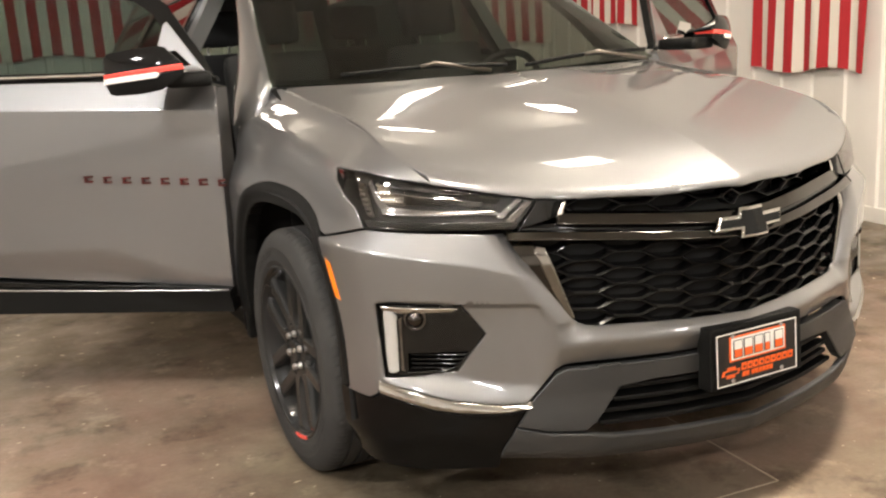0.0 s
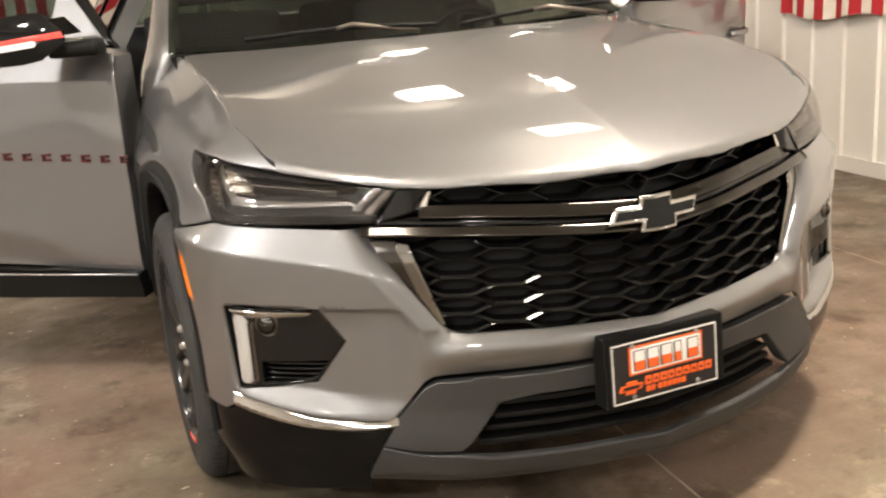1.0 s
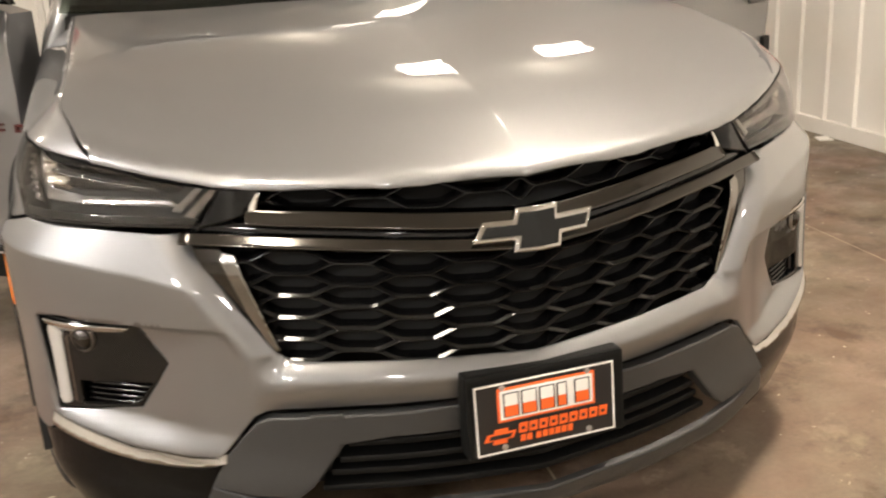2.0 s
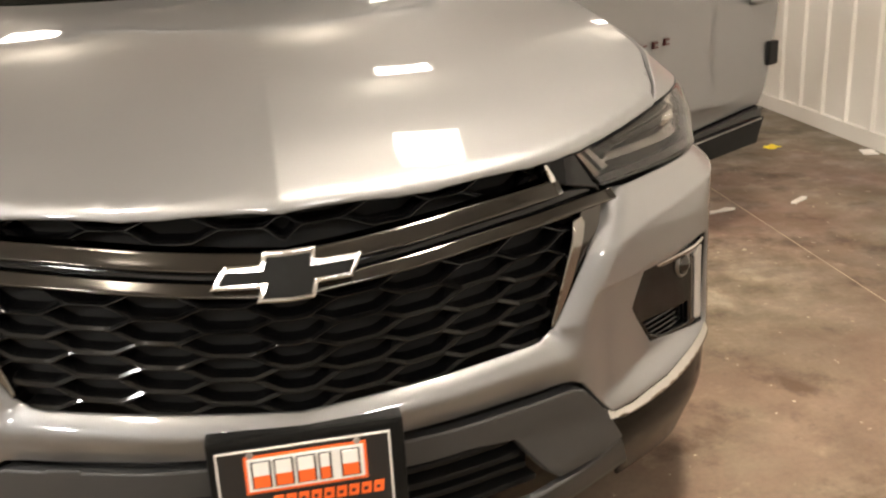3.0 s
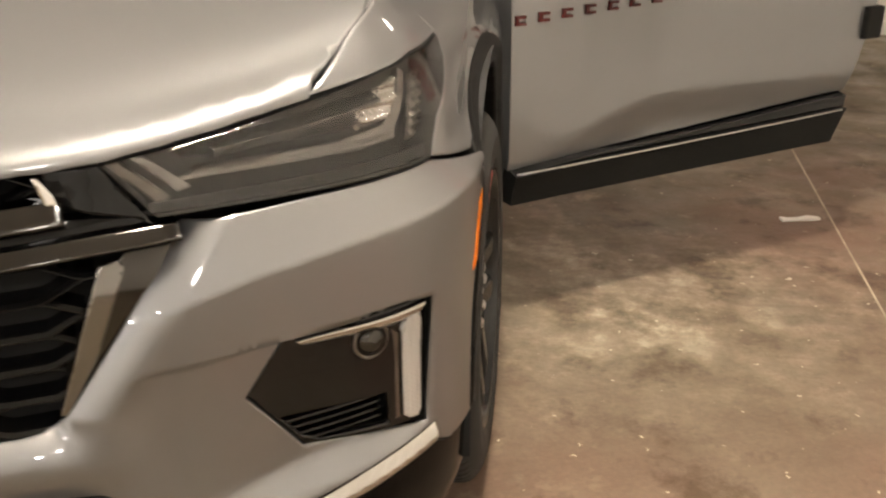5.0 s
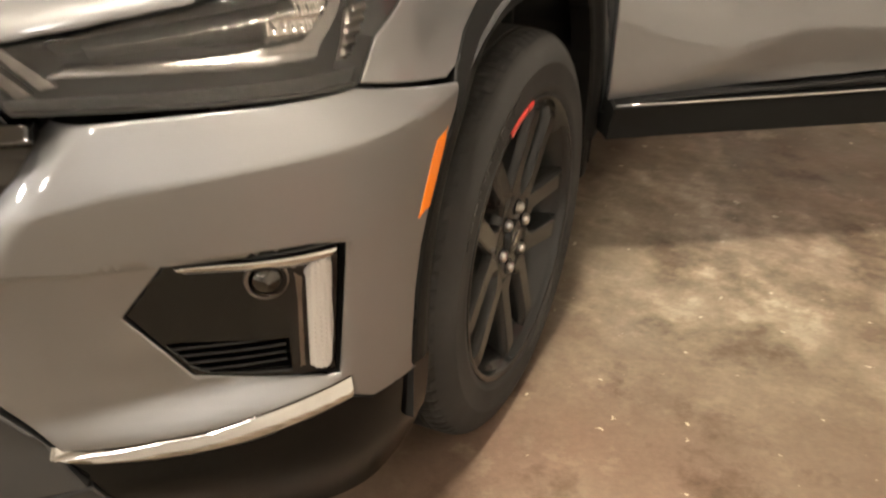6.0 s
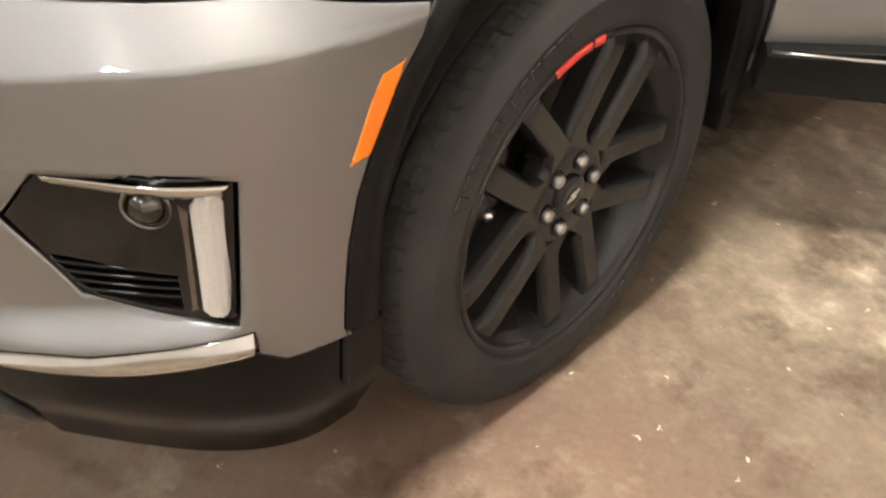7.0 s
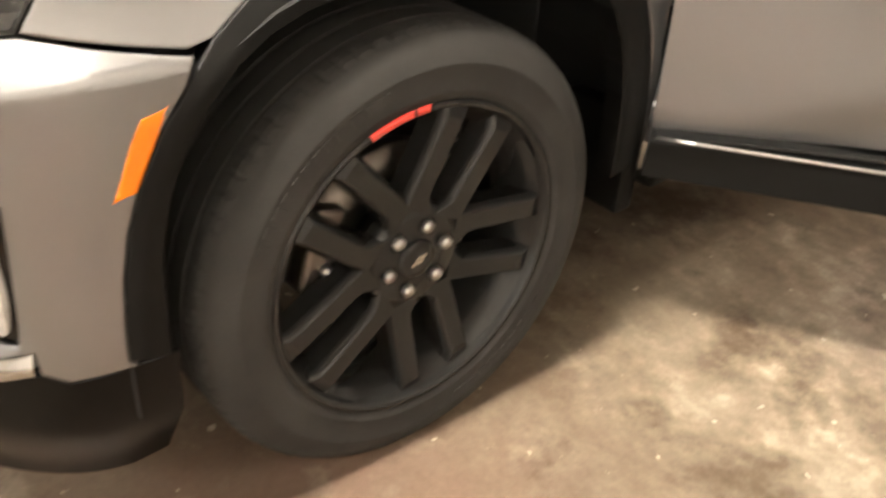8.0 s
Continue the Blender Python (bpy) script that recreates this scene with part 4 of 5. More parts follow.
flat_bar("print_bar", PX - 0.132, PX - 0.072, PZ - 0.044, PZ - 0.030, ORANGE_PRINT, 0.0045, 0.006)
flat_bar("print_bar", PX - 0.114, PX - 0.086, PZ - 0.052, PZ - 0.022, ORANGE_PRINT, 0.0045, 0.004)
flat_bar("print_bar", PX - 0.124, PX - 0.078, PZ - 0.041, PZ - 0.033, PLATE_BLACK, 0.0055, 0.004)
for x in (-0.09, 0.09):
    for z in (-0.062, 0.062):
        v, f = lathe([(0.0, 0.0), (0.002, 0.004), (0.0, 0.0065), (-0.004, 0.0065)], 12)
        part("plate_screw", mesh_of("plate_screw", [(PX + x + b, -0.0045 - a, PZ + z + c) for a, b, c in v], f, STEEL), plate)

# ---------- headlights ----------
def at_depth(off):
    return lambda s, z: skin(s, z, off)


LENS = [(0.607, 0.936), (0.668, 0.866), (0.9, 0.868), (S_BOT, 0.872), (S_BOT + 0.040, 0.925), (HL_OUT[0] - 0.036, 0.985), HL_OUT, (1.14, 1.014), (1.02, 1.002), (S_HOOD, 0.981), (0.75, 0.955)]
for side in (1, -1):
    on = lambda fn: sided(fn, side)
    lamp = panel("headlight", LENS, on(at_depth(-0.055)), HOUSING, car, "clear headlight with chrome inserts and a dark housing", gap=0.03, thick=0.02)
    # side walls of the bowl
    loop = resample(LENS, 0.02)
    q = np.array(loop)
    a, b = skin(q[:, 0], q[:, 1], -0.003), skin(q[:, 0], q[:, 1], -0.06)
    a[:, 0] *= side
    b[:, 0] *= side
    n = len(q)
    part("bowl_wall", mesh_of("bowl_wall", np.concatenate([a, b]), [(i, (i + 1) % n, n + (i + 1) % n, n + i) for i in range(n)], BLACK_PLASTIC, smooth=False), lamp)
    panel("lower_band", [(0.655, 0.868), (0.9, 0.870), (S_BOT - 0.005, 0.875), (S_BOT + 0.01, 0.893), (0.9, 0.887), (0.66, 0.882)], on(at_depth(-0.008)), GLOSS_BLACK, lamp, "dark lower edge of the lamp", gap=0.015, thick=0.012)
    panel("divider", [(0.612, 0.934), (0.630, 0.936), (0.690, 0.884), (0.672, 0.878)], on(at_depth(-0.016)), SMOKE_CHROME, lamp, "smoked chrome divider", gap=0.012, thick=0.02)
    panel("divider", [(0.645, 0.938), (0.66, 0.94), (0.720, 0.892), (0.70, 0.888)], on(at_depth(-0.018)), LAMP_SILVER, lamp, "chrome divider", gap=0.012, thick=0.02)
    panel("reflector_panel", [(0.715, 0.918), (0.95, 0.922), (1.03, 0.928), (1.04, 0.972), (0.95, 0.966), (0.76, 0.945), (0.705, 0.930)], on(lambda s, z: skin(s, z, -0.046 + 0.014 * np.cos(np.clip((z - 0.945) / 0.03, -1, 1) * 3.0) * 0.5)), DARK_CHROME, lamp, "dark chrome reflector panel", gap=0.009, thick=0.01)
    panel("light_bar", [(0.75, 0.938), (0.95, 0.959), (1.03, 0.969), (1.03, 0.957), (0.95, 0.947), (0.765, 0.926)], on(lambda s, z: skin(s, z, -0.022 - 1.1 * np.abs(z - 0.943 - 0.11 * (s - 0.85)))), LAMP_SILVER, lamp, "satin chrome upper light bar", gap=0.006, thick=0.02)
    panel("light_guide", [(0.70, 0.898), (0.95, 0.901), (1.06, 0.908), (1.12, 0.95), (1.16, 0.985), (1.145, 0.993), (1.09, 0.955), (1.04, 0.925), (0.95, 0.917), (0.73, 0.914)], on(lambda s, z: skin(s, z, -0.028 - 0.010 * step(z, 0.902, 0.918))), LAMP_SILVER, lamp, "satin chrome light guide", gap=0.007, thick=0.02)
    panel("reflector", [(0.985, 0.926), (1.05, 0.932), (1.085, 0.958), (1.105, 0.987), (1.05, 0.976), (0.985, 0.962)], on(lambda s, z: skin(s, z, -0.036 - 0.003 * np.sin(s * 420) - 0.002 * np.sin(z * 300))), CHROME, lamp, "faceted chrome reflector", gap=0.005, thick=0.01)
    panel("corner_reflector", [(1.105, 0.895), (1.135, 0.905), (1.20, 0.975), (1.175, 0.978), (1.13, 0.945)], on(lambda s, z: skin(s, z, -0.03 - 0.004 * np.sin(z * 500))), SMOKE_CHROME, lamp, "ribbed dark corner reflector", gap=0.005, thick=0.01)
    lens = panel("lens", LENS, on(at_depth(0.0)), CLEAR, lamp, "clear lamp cover", gap=0.025, thick=0.004, roll=0.003)
    lens.visible_shadow = False

    # ---------- fog lamps ----------
    fog = panel("fog_lamp", FOG, on(at_depth(-0.072)), LINER, car, "smoked fog lamp with a white light strip", gap=0.025, thick=0.012)
    q = np.array(resample(FOG, 0.02))
    a, b = skin(q[:, 0], q[:, 1], bumper_off(q[:, 0], q[:, 1]) - 0.006), skin(q[:, 0], q[:, 1], -0.078)
    a[:, 0] *= side
    b[:, 0] *= side
    n = len(q)
    part("bezel_wall", mesh_of("bezel_wall", np.concatenate([a, b]), [(i, (i + 1) % n, n + (i + 1) % n, n + i) for i in range(n)], BLACK_PLASTIC, smooth=False), fog)
    edge = [(1.054, 0.674), (0.822, 0.664), (0.759, 0.587), (0.840, 0.483), (1.038, 0.472)]
    slot = [(0.806, 0.536), (0.972, 0.538), (0.974, 0.486), (0.862, 0.488), (0.836, 0.500)]
    floor_d = lambda s, z: -0.036 + 0.022 * step(s, 0.80, 1.0) - 0.05 * np.clip(z - 0.60, 0, 0.05)
    panel("lamp_face", edge, on(lambda s, z: skin(s, z, floor_d(s, z))), SMOKE_FACE, fog, "smoked lamp face with a round lens", holes=[slot], gap=0.008, thick=0.012)
    spot, ahead = skin([0.948], [0.632], -0.020)[0], skin([0.948], [0.632], 1.0)[0] - skin([0.948], [0.632], 0.0)[0]
    aim = Vector((side * ahead[0], ahead[1], ahead[2])).to_track_quat("X", "Z").to_matrix().to_4x4()
    at = Matrix.Translation((side * spot[0], spot[1], spot[2])) @ aim
    v, f = lathe([(-0.006, 0.023), (0.0, 0.0225), (0.007, 0.019), (0.013, 0.011), (0.015, 0.0)], 24)
    part("bulb_lens", mesh_of("bulb_lens", v, f, DARK_CHROME), fog, "round smoked lens", at)
    v, f = lathe([(-0.004, 0.0300), (0.002, 0.0295), (0.004, 0.0275), (0.002, 0.0250), (-0.004, 0.0235)], 28)
    part("bulb_ring", mesh_of("bulb_ring", v, f, SMOKE_CHROME), fog, "smoked ring round the lens", at)
    panel("light_strip", [(1.040, 0.646), (1.034, 0.656), (1.012, 0.656), (1.002, 0.648), (0.998, 0.630), (0.998, 0.492), (1.006, 0.485), (1.024, 0.483), (1.033, 0.492)], on(lambda s, z: skin(s, z, -0.012 + 0.007 * np.sin((s - 0.992) * 62) + 0.0008 * np.cos((s - 0.99) * 800))), FROST, fog, "white ribbed light strip", gap=0.0045, thick=0.02)
    panel("strip_edge", [(0.997, 0.632), (0.984, 0.640), (0.982, 0.486), (0.996, 0.488)], on(at_depth(-0.014)), SMOKE_CHROME, fog, "smoked chrome edge of the strip", gap=0.009, thick=0.02)
    panel("top_strip", [(1.046, 0.671), (0.830, 0.661), (0.842, 0.649), (0.985, 0.645), (1.036, 0.656)], on(lambda s, z: skin(s, z, -0.020 + 0.010 * step(s, 0.84, 1.0) + 0.005 * np.sin((z - 0.652) * 130))), STRIP_CHROME, fog, "satin chrome upper edge", gap=0.007, thick=0.02)
    for k in range(4):
        z0 = 0.530 - 0.0125 * k
        panel("vent_slat", [(0.812 + 0.010 * k, z0 - 0.003), (0.972, z0 - 0.003), (0.972, z0 + 0.002), (0.812 + 0.010 * k, z0 + 0.002)], on(lambda s, z: skin(s, z, -0.034 - 0.8 * np.clip(z - z0, 0, 1))), GLOSS_BLACK, fog, gap=0.006, thick=0.02, roll=0.001)


# ---------- wheels ----------
HUB_Z = 0.388


def tyre_mesh():
    """A tyre about the x axis, its outer face at +x: bead, sidewall with raised rings, a square shoulder with sipes, grooved tread,
    pressed flat where it stands on the floor."""
    side_p = [(0.002, 0.278), (0.014, 0.284), (0.021, 0.288), (0.0225, 0.2885), (0.0245, 0.298), (0.0262, 0.300), (0.0265, 0.304), (0.0258, 0.307), (0.028, 0.325), (0.0275, 0.342), (0.0282, 0.344), (0.0272, 0.347), (0.023, 0.364), (0.0165, 0.378), (0.0075, 0.390), (-0.001, 0.3965)]
    tread = []
    for g, w in ((-0.036, 0.005), (-0.082, 0.005), (-0.128, 0.005), (-0.174, 0.005)):
        tread += [(g + w, 0.4015), (g + w - 0.001, 0.394), (g - w + 0.001, 0.394), (g - w, 0.4015)]
    other = [(-0.21 - x, r) for x, r in side_p[::-1]]
    prof = side_p + [(-0.010, 0.4), (-0.02, 0.401)] + tread + [(-0.19, 0.401), (-0.2, 0.4)] + other
    k, seg = len(prof), 336
    v, f = lathe(prof, seg)
    # sipes: short cuts across both shoulders
    lo = [j for j, (x, r) in enumerate(prof) if 0.385 < r < 0.402 and (-0.030 < x < -0.0005 or x < -0.18)]
    v = np.array(v)
    for i in range(0, seg, 4):
        for j in lo:
            p = v[i * k + j]
            rr = math.hypot(p[1], p[2])
            v[i * k + j, 1:] *= (rr - 0.0028) / rr
    v[:, 2] = np.maximum(v[:, 2], 0.001 - HUB_Z)
    me = mesh_of("tyre", v, f, RUBBER)
    me.polygons.foreach_set("use_smooth", [not (14 <= q % (k - 1) <= k - 16) for q in range(len(f))])
    return me


def rim_mesh():
    """The rim: barrel, lip and hub, about the x axis, with its face at +x."""
    prof = [(-0.19, 0.262), (-0.17, 0.25), (-0.10, 0.232), (-0.03, 0.242), (-0.004, 0.258), (0.006, 0.268), (0.012, 0.272), (0.020, 0.274), (0.024, 0.279), (0.024, 0.286), (0.018, 0.288), (0.0, 0.282), (-0.19, 0.275)]
    verts, faces = lathe(prof, 96, closed=True)
    hub = [(-0.06, 0.05), (-0.06, 0.098), (-0.018, 0.100), (-0.006, 0.092), (-0.002, 0.080), (-0.004, 0.03), (-0.004, 0.0)]
    n = len(verts)
    v, f = lathe(hub, 48)
    return mesh_of("wheel", verts + v, faces + [tuple(n + i for i in q) for q in f], RIM_BLACK)


def spoke_mesh(off):
    """One of a pair of straight spokes along +y, off to one side, with bevelled flanks; neighbours meet near the hub."""
    verts, faces, n = [], [], 15
    for i in range(n):
        t = i / (n - 1)
        r = 0.078 + 0.196 * t
        mid = off * (0.0455 + 0.0115 * t)
        w_in = 0.0225 + 0.030 * max(0.0, 0.16 - t) / 0.16 + 0.010 * max(0.0, t - 0.86) / 0.14
        w_out = 0.0225 + 0.012 * (max(0.0, t - 0.80) / 0.20) ** 2
        x = -0.003 + 0.019 * t - 0.012 * max(0.0, t - 0.84) / 0.16
        lo, hi = (mid - w_in, mid + w_out) if off > 0 else (mid - w_out, mid + w_in)
        for u, dx in ((lo - 0.005, -0.05), (lo - 0.0035, -0.016), (lo + 0.002, -0.004), (lo + 0.007, 0.0), (hi - 0.007, 0.0), (hi - 0.002, -0.004), (hi + 0.0035, -0.016), (hi + 0.005, -0.05)):
            verts.append((x + dx, r, u))
    for i in range(n - 1):
        for j in range(8):
            a, b = i * 8 + j, i * 8 + (j + 1) % 8
            faces.append((a, b, b + 8, a + 8))
    faces += [tuple(range(8))[::-1], tuple((n - 1) * 8 + j for j in range(8))]
    me = mesh_of("spoke", verts, faces, RIM_BLACK)
    me.polygons.foreach_set("use_smooth", [f % 8 in (1, 2, 4, 5) for f in range(len(faces))])
    return me


SPOKES = (spoke_mesh(-1), spoke_mesh(1))
TYRE, RIM = tyre_mesh(), rim_mesh()


def arc_band(lo, hi, r0, r1, x0, x1, n=14):
    verts, faces = [], []
    for i in range(n + 1):
        a = math.radians(lo + (hi - lo) * i / n)
        for x, r in ((x0, r0), (x1, r0), (x1, r1), (x0, r1)):
            verts.append((x, r * math.cos(a), r * math.sin(a)))
    for i in range(n):
        for j in range(4):
            a, b = i * 4 + j, i * 4 + (j + 1) % 4
            faces.append((a, b, b + 4, a + 4))
    faces += [(3, 2, 1, 0), tuple(4 * n + j for j in range(4))]
    return verts, faces


def marks_mesh():
    """Raised writing on the tyre's side that cannot be read, as plain bars."""
    rnd = random.Random(8)
    verts, faces = [], []
    for start in (104, 284):
        a = start
        while a < start + 52:
            w = rnd.uniform(2.2, 4.0)
            v, f = arc_band(a, a + w, 0.318 + rnd.uniform(0, 0.003), 0.337, 0.0255, 0.0292, 3)
            n = len(verts)
            verts += v
            faces += [tuple(n + i for i in q) for q in f]
            a += w + rnd.uniform(1.0, 2.2)
    return mesh_of("sidewall_mark", verts, faces, RUBBER, smooth=False)


MARKS = marks_mesh()


def nut_mesh():
    v, f = lathe([(-0.03, 0.0122), (0.004, 0.0122), (0.009, 0.0105), (0.011, 0.006), (0.012, 0.0)], 6)
    return mesh_of("lug_nut", v, f, STEEL)


NUT = nut_mesh()
CAP = mesh_of("centre_cap", *lathe([(-0.01, 0.036), (0.002, 0.035), (0.005, 0.032), (0.004, 0.02), (0.004, 0.0)], 36), RIM_BLACK)
DISC = mesh_of("brake_disc", *lathe([(-0.078, 0.06), (-0.078, 0.178), (-0.104, 0.178), (-0.104, 0.06)], 64, closed=True), DARK_STEEL)
WELL = mesh_of("socket", *lathe([(0.0, 0.0165), (-0.0005, 0.0145), (-0.016, 0.013), (-0.016, 0.0)], 16), LINER)


def wheel(y, side, spoke_turn, red_turn, steer=0.0, camber=0.0):
    """A wheel with its outer face on the side given; turns in degrees from the rear, upwards."""
    face = Matrix.Translation((side * 0.980, y, HUB_Z)) @ (Matrix() if side > 0 else Matrix.Rotation(math.pi, 4, "Z"))
    face = face @ Matrix.Rotation(radians(steer), 4, "Z") @ Matrix.Rotation(radians(camber), 4, "Y")
    turn = Matrix.Rotation(radians(spoke_turn), 4, "X")
    rim = part("wheel", RIM, car, "satin black alloy wheel with five twin spokes", face @ turn)
    part("tyre", TYRE, rim, "worn black rubber tyre", turn.inverted())
    for k in range(5):
        a = math.radians(72 * k)
        for bar in SPOKES:
            part("spoke", bar, rim, m=Matrix.Rotation(a, 4, "X"))
    for k in range(6):
        a = math.radians(60 * k + 8)
        at = Matrix.Translation((-0.001, 0.060 * math.cos(a), 0.060 * math.sin(a)))
        part("socket", WELL, rim, m=at @ Matrix.Translation((0.0005, 0, 0)))
        part("lug_nut", NUT, rim, "bright steel lug nut", at)
    part("centre_cap", CAP, rim, "black centre cap")
    bm = bmesh.new()
    for x0, w, h in ((0, 0.034, 0.006), (0, 0.013, 0.014)):
        box(bm, (0.005, 0, 0), (0.004, w, h), Matrix.Rotation(radians(-spoke_turn + 28), 4, "X"), bevel=0.001)
    part("cap_badge", from_bm("cap_badge", bm, CHROME), rim, "small bright slanted badge")
    part("red_accent", mesh_of("red_accent", *arc_band(red_turn - 5, red_turn + 11, 0.2765, 0.2885, 0.018, 0.0255), RED_PAINT), rim, "red accent stripe on the lip")
    part("red_accent", mesh_of("red_accent", *arc_band(red_turn - 11, red_turn - 6.4, 0.2765, 0.2885, 0.018, 0.0255), RED_PAINT), rim, "red accent stripe on the lip")
    tagged(part("sidewall_mark", MARKS, rim, "raised marks on the tyre's side", turn.inverted()), kind="stuff")
    part("brake_disc", DISC, rim, "brown-grey brake disc")
    bm = bmesh.new()
    ca = radians(165 - spoke_turn)
    box(bm, (-0.075, 0.155 * math.cos(ca), 0.155 * math.sin(ca)), (0.05, 0.06, 0.15), Matrix.Rotation(ca, 4, "X"), bevel=0.012)
    part("caliper", from_bm("caliper", bm, DARK_STEEL, True), rim, "dull metal brake caliper")
    for da in (-16, 12):
        ba = ca + radians(da)
        v, f = lathe([(-0.052, 0.012), (-0.040, 0.011), (-0.036, 0.0)], 10)
        part("caliper_bolt", mesh_of("caliper_bolt", [(x, b + 0.15 * math.cos(ba), c + 0.15 * math.sin(ba)) for x, b, c in v], f, STEEL), rim)
    return rim


wheel(0.002, 1, 64, 38, -1.8, -0.8)
wheel(-0.004, -1, 72, 60 * 3 + 30)
wheel(3.07, 1, 40, 30)
wheel(3.07, -1, 20, 30)

# ---------- doors ----------
DOOR_TURN = 57.8        # degrees that the front doors stand open
DOOR_L = 1.235


def door_off(u, z):
    """How far the door's skin lies from its plane, outwards."""
    crease = 1.150 + 0.055 * u / DOOR_L
    v = -0.055 * np.clip((z - crease) / 0.115, 0, 1.2)
    sill = 0.50 + 0.125 * step(u, 0.05, 0.55)
    v = v - 0.020 * (1 - step(z, sill - 0.075, sill + 0.045))
    # below the crease the skin tucks in, then swells out again above the cladding
    low = crease - z - 0.38
    tuck = 0.03 * (np.clip(crease - z, 0, None) - 0.5 * (low + np.hypot(low, 0.06))) - 0.006 * (1 - step(z, 0.40, 0.82))
    v = v - tuck * step(u, -0.05, 0.20) * (1 - 0.8 * step(u, 1.08, 1.34))
    return v


def door(side):
    """An open front door: skin, lower cladding, bright line, inner trim, window with its frame, mirror, letters, handle, latch."""
    m = Matrix.Translation((side * 1.022, 0.520, 0)) @ Matrix.Rotation(side * radians(-DOOR_TURN) + math.pi / 2, 4, "Z")
    # local: x along the door to its rear edge, y inwards for the driver's side; outwards is -y * side
    def on(off):
        def f(u, z):
            return np.stack([u, -side * (door_off(u, z) + off), z], -1)
        return f
    inward = (0.6, side * 3.0, 0.9)
    SKIN = [(0.008, 0.497), (0.6, 0.535), (DOOR_L + 0.015, 0.583), (DOOR_L + 0.06, 0.75), (DOOR_L + 0.105, 0.95), (DOOR_L + 0.12, 1.15), (DOOR_L + 0.10, 1.295), (0.6, 1.275), (0.10, 1.262), (0.008, 1.235), (-0.004, 1.15), (0.004, 0.85)]
    skin_ob = panel("front_door", SKIN, on(0.0), PAINT, car, "silver front door standing open", gap=0.028, thick=0.02, roll=0.004, m=m, middle=inward,
                    lines=[[(u, 1.150 + 0.055 * u / DOOR_L) for u in np.linspace(0.03, DOOR_L + 0.09, 30)]])
    panel("cladding", [(0.005, 0.410), (DOOR_L - 0.05, 0.432), (DOOR_L + 0.0, 0.535), (0.7, 0.515), (0.012, 0.490)], on(0.042), BLACK_PLASTIC, skin_ob, "black lower door cladding", gap=0.03, thick=0.08, m=None, middle=inward)
    panel("sill_trim", [(0.012, 0.492), (0.7, 0.518), (DOOR_L + 0.0, 0.538), (DOOR_L, 0.574), (0.6, 0.530), (0.06, 0.499)], on(0.030), GLOSS_BLACK, skin_ob, "gloss black strip along the door", gap=0.02, thick=0.05, middle=inward)
    verts, faces = tube([(0.02 + t * 1.19, -side * 0.020, 0.4935 + 0.040 * t - 0.012 * t * (1 - t)) for t in np.linspace(0, 1, 16)], 0.0032, 8)
    part("bright_line", mesh_of("bright_line", verts, faces, SATIN_SILVER), skin_ob, "thin chrome line along the cladding")
    INNER = [(0.01, 0.46), (DOOR_L - 0.03, 0.46), (DOOR_L + 0.08, 0.95), (DOOR_L + 0.08, 1.27), (0.1, 1.25), (0.01, 1.2)]
    panel("inner_trim", INNER, lambda u, z: np.stack([u, side * (0.150 + 0.02 * np.sin(np.clip((z - 0.5) / 0.7, 0, 1) * 3.14)), z], -1), DASH, skin_ob, "black inner door trim", gap=0.06, thick=0.03, middle=(0.6, -side * 3, 0.9))
    # edges that close the door between skin and trim
    loop = [(0.0, 0.46), (DOOR_L - 0.01, 0.46), (DOOR_L + 0.05, 0.75), (DOOR_L + 0.095, 0.95), (DOOR_L + 0.10, 1.27), (0.1, 1.258), (0.0, 1.225)]
    q = np.array(resample(loop, 0.03))
    n = len(q)
    a = np.stack([q[:, 0], -side * (door_off(q[:, 0], q[:, 1]) - 0.01), q[:, 1]], -1)
    b = np.stack([q[:, 0], np.full(n, side * 0.150), q[:, 1]], -1)
    part("door_edge", mesh_of("door_edge", np.concatenate([a, b]), [(i, (i + 1) % n, n + (i + 1) % n, n + i) for i in range(n)], PAINT, smooth=False), skin_ob)
    # window: black belt seal, frame and tinted pane, leaning inwards with height
    tilt = lambda z: 0.05 + 0.42 * np.clip(z - 1.27, 0, 1)
    OUTER = [(0.0, 1.250), (0.10, 1.262), (0.6, 1.275), (DOOR_L + 0.09, 1.295), (DOOR_L + 0.02, 1.67), (0.95, 1.70), (0.62, 1.695), (0.40, 1.66), (0.20, 1.535), (0.05, 1.335)]
    PANE = [(0.135, 1.300), (0.6, 1.308), (DOOR_L + 0.02, 1.325), (DOOR_L - 0.05, 1.625), (0.93, 1.655), (0.63, 1.650), (0.43, 1.618), (0.25, 1.50), (0.12, 1.335)]
    glass_at = lambda off: (lambda u, z: np.stack([u, side * (tilt(z) + off), z], -1))
    panel("window_frame", OUTER, glass_at(0.0), GLOSS_BLACK, skin_ob, "black window frame", holes=[PANE], gap=0.03, thick=0.035, middle=inward)
    pane = panel("pane", [(u, z) for u, z in PANE], glass_at(0.012), WINDOW, skin_ob, "tinted window pane", gap=0.06, thick=0.004, roll=0.0, middle=inward)
    pane.visible_shadow = False
    panel("sail_panel", [(0.02, 1.262), (0.22, 1.272), (0.24, 1.30), (0.205, 1.46), (0.19, 1.47)], glass_at(-0.006), PAINT, skin_ob, "silver corner panel at the mirror", gap=0.03, thick=0.02, middle=inward)
    verts, faces = tube([(0.10 + t * 1.2, side * 0.036, 1.288 + 0.022 * t) for t in np.linspace(0, 1, 8)], 0.006, 8)
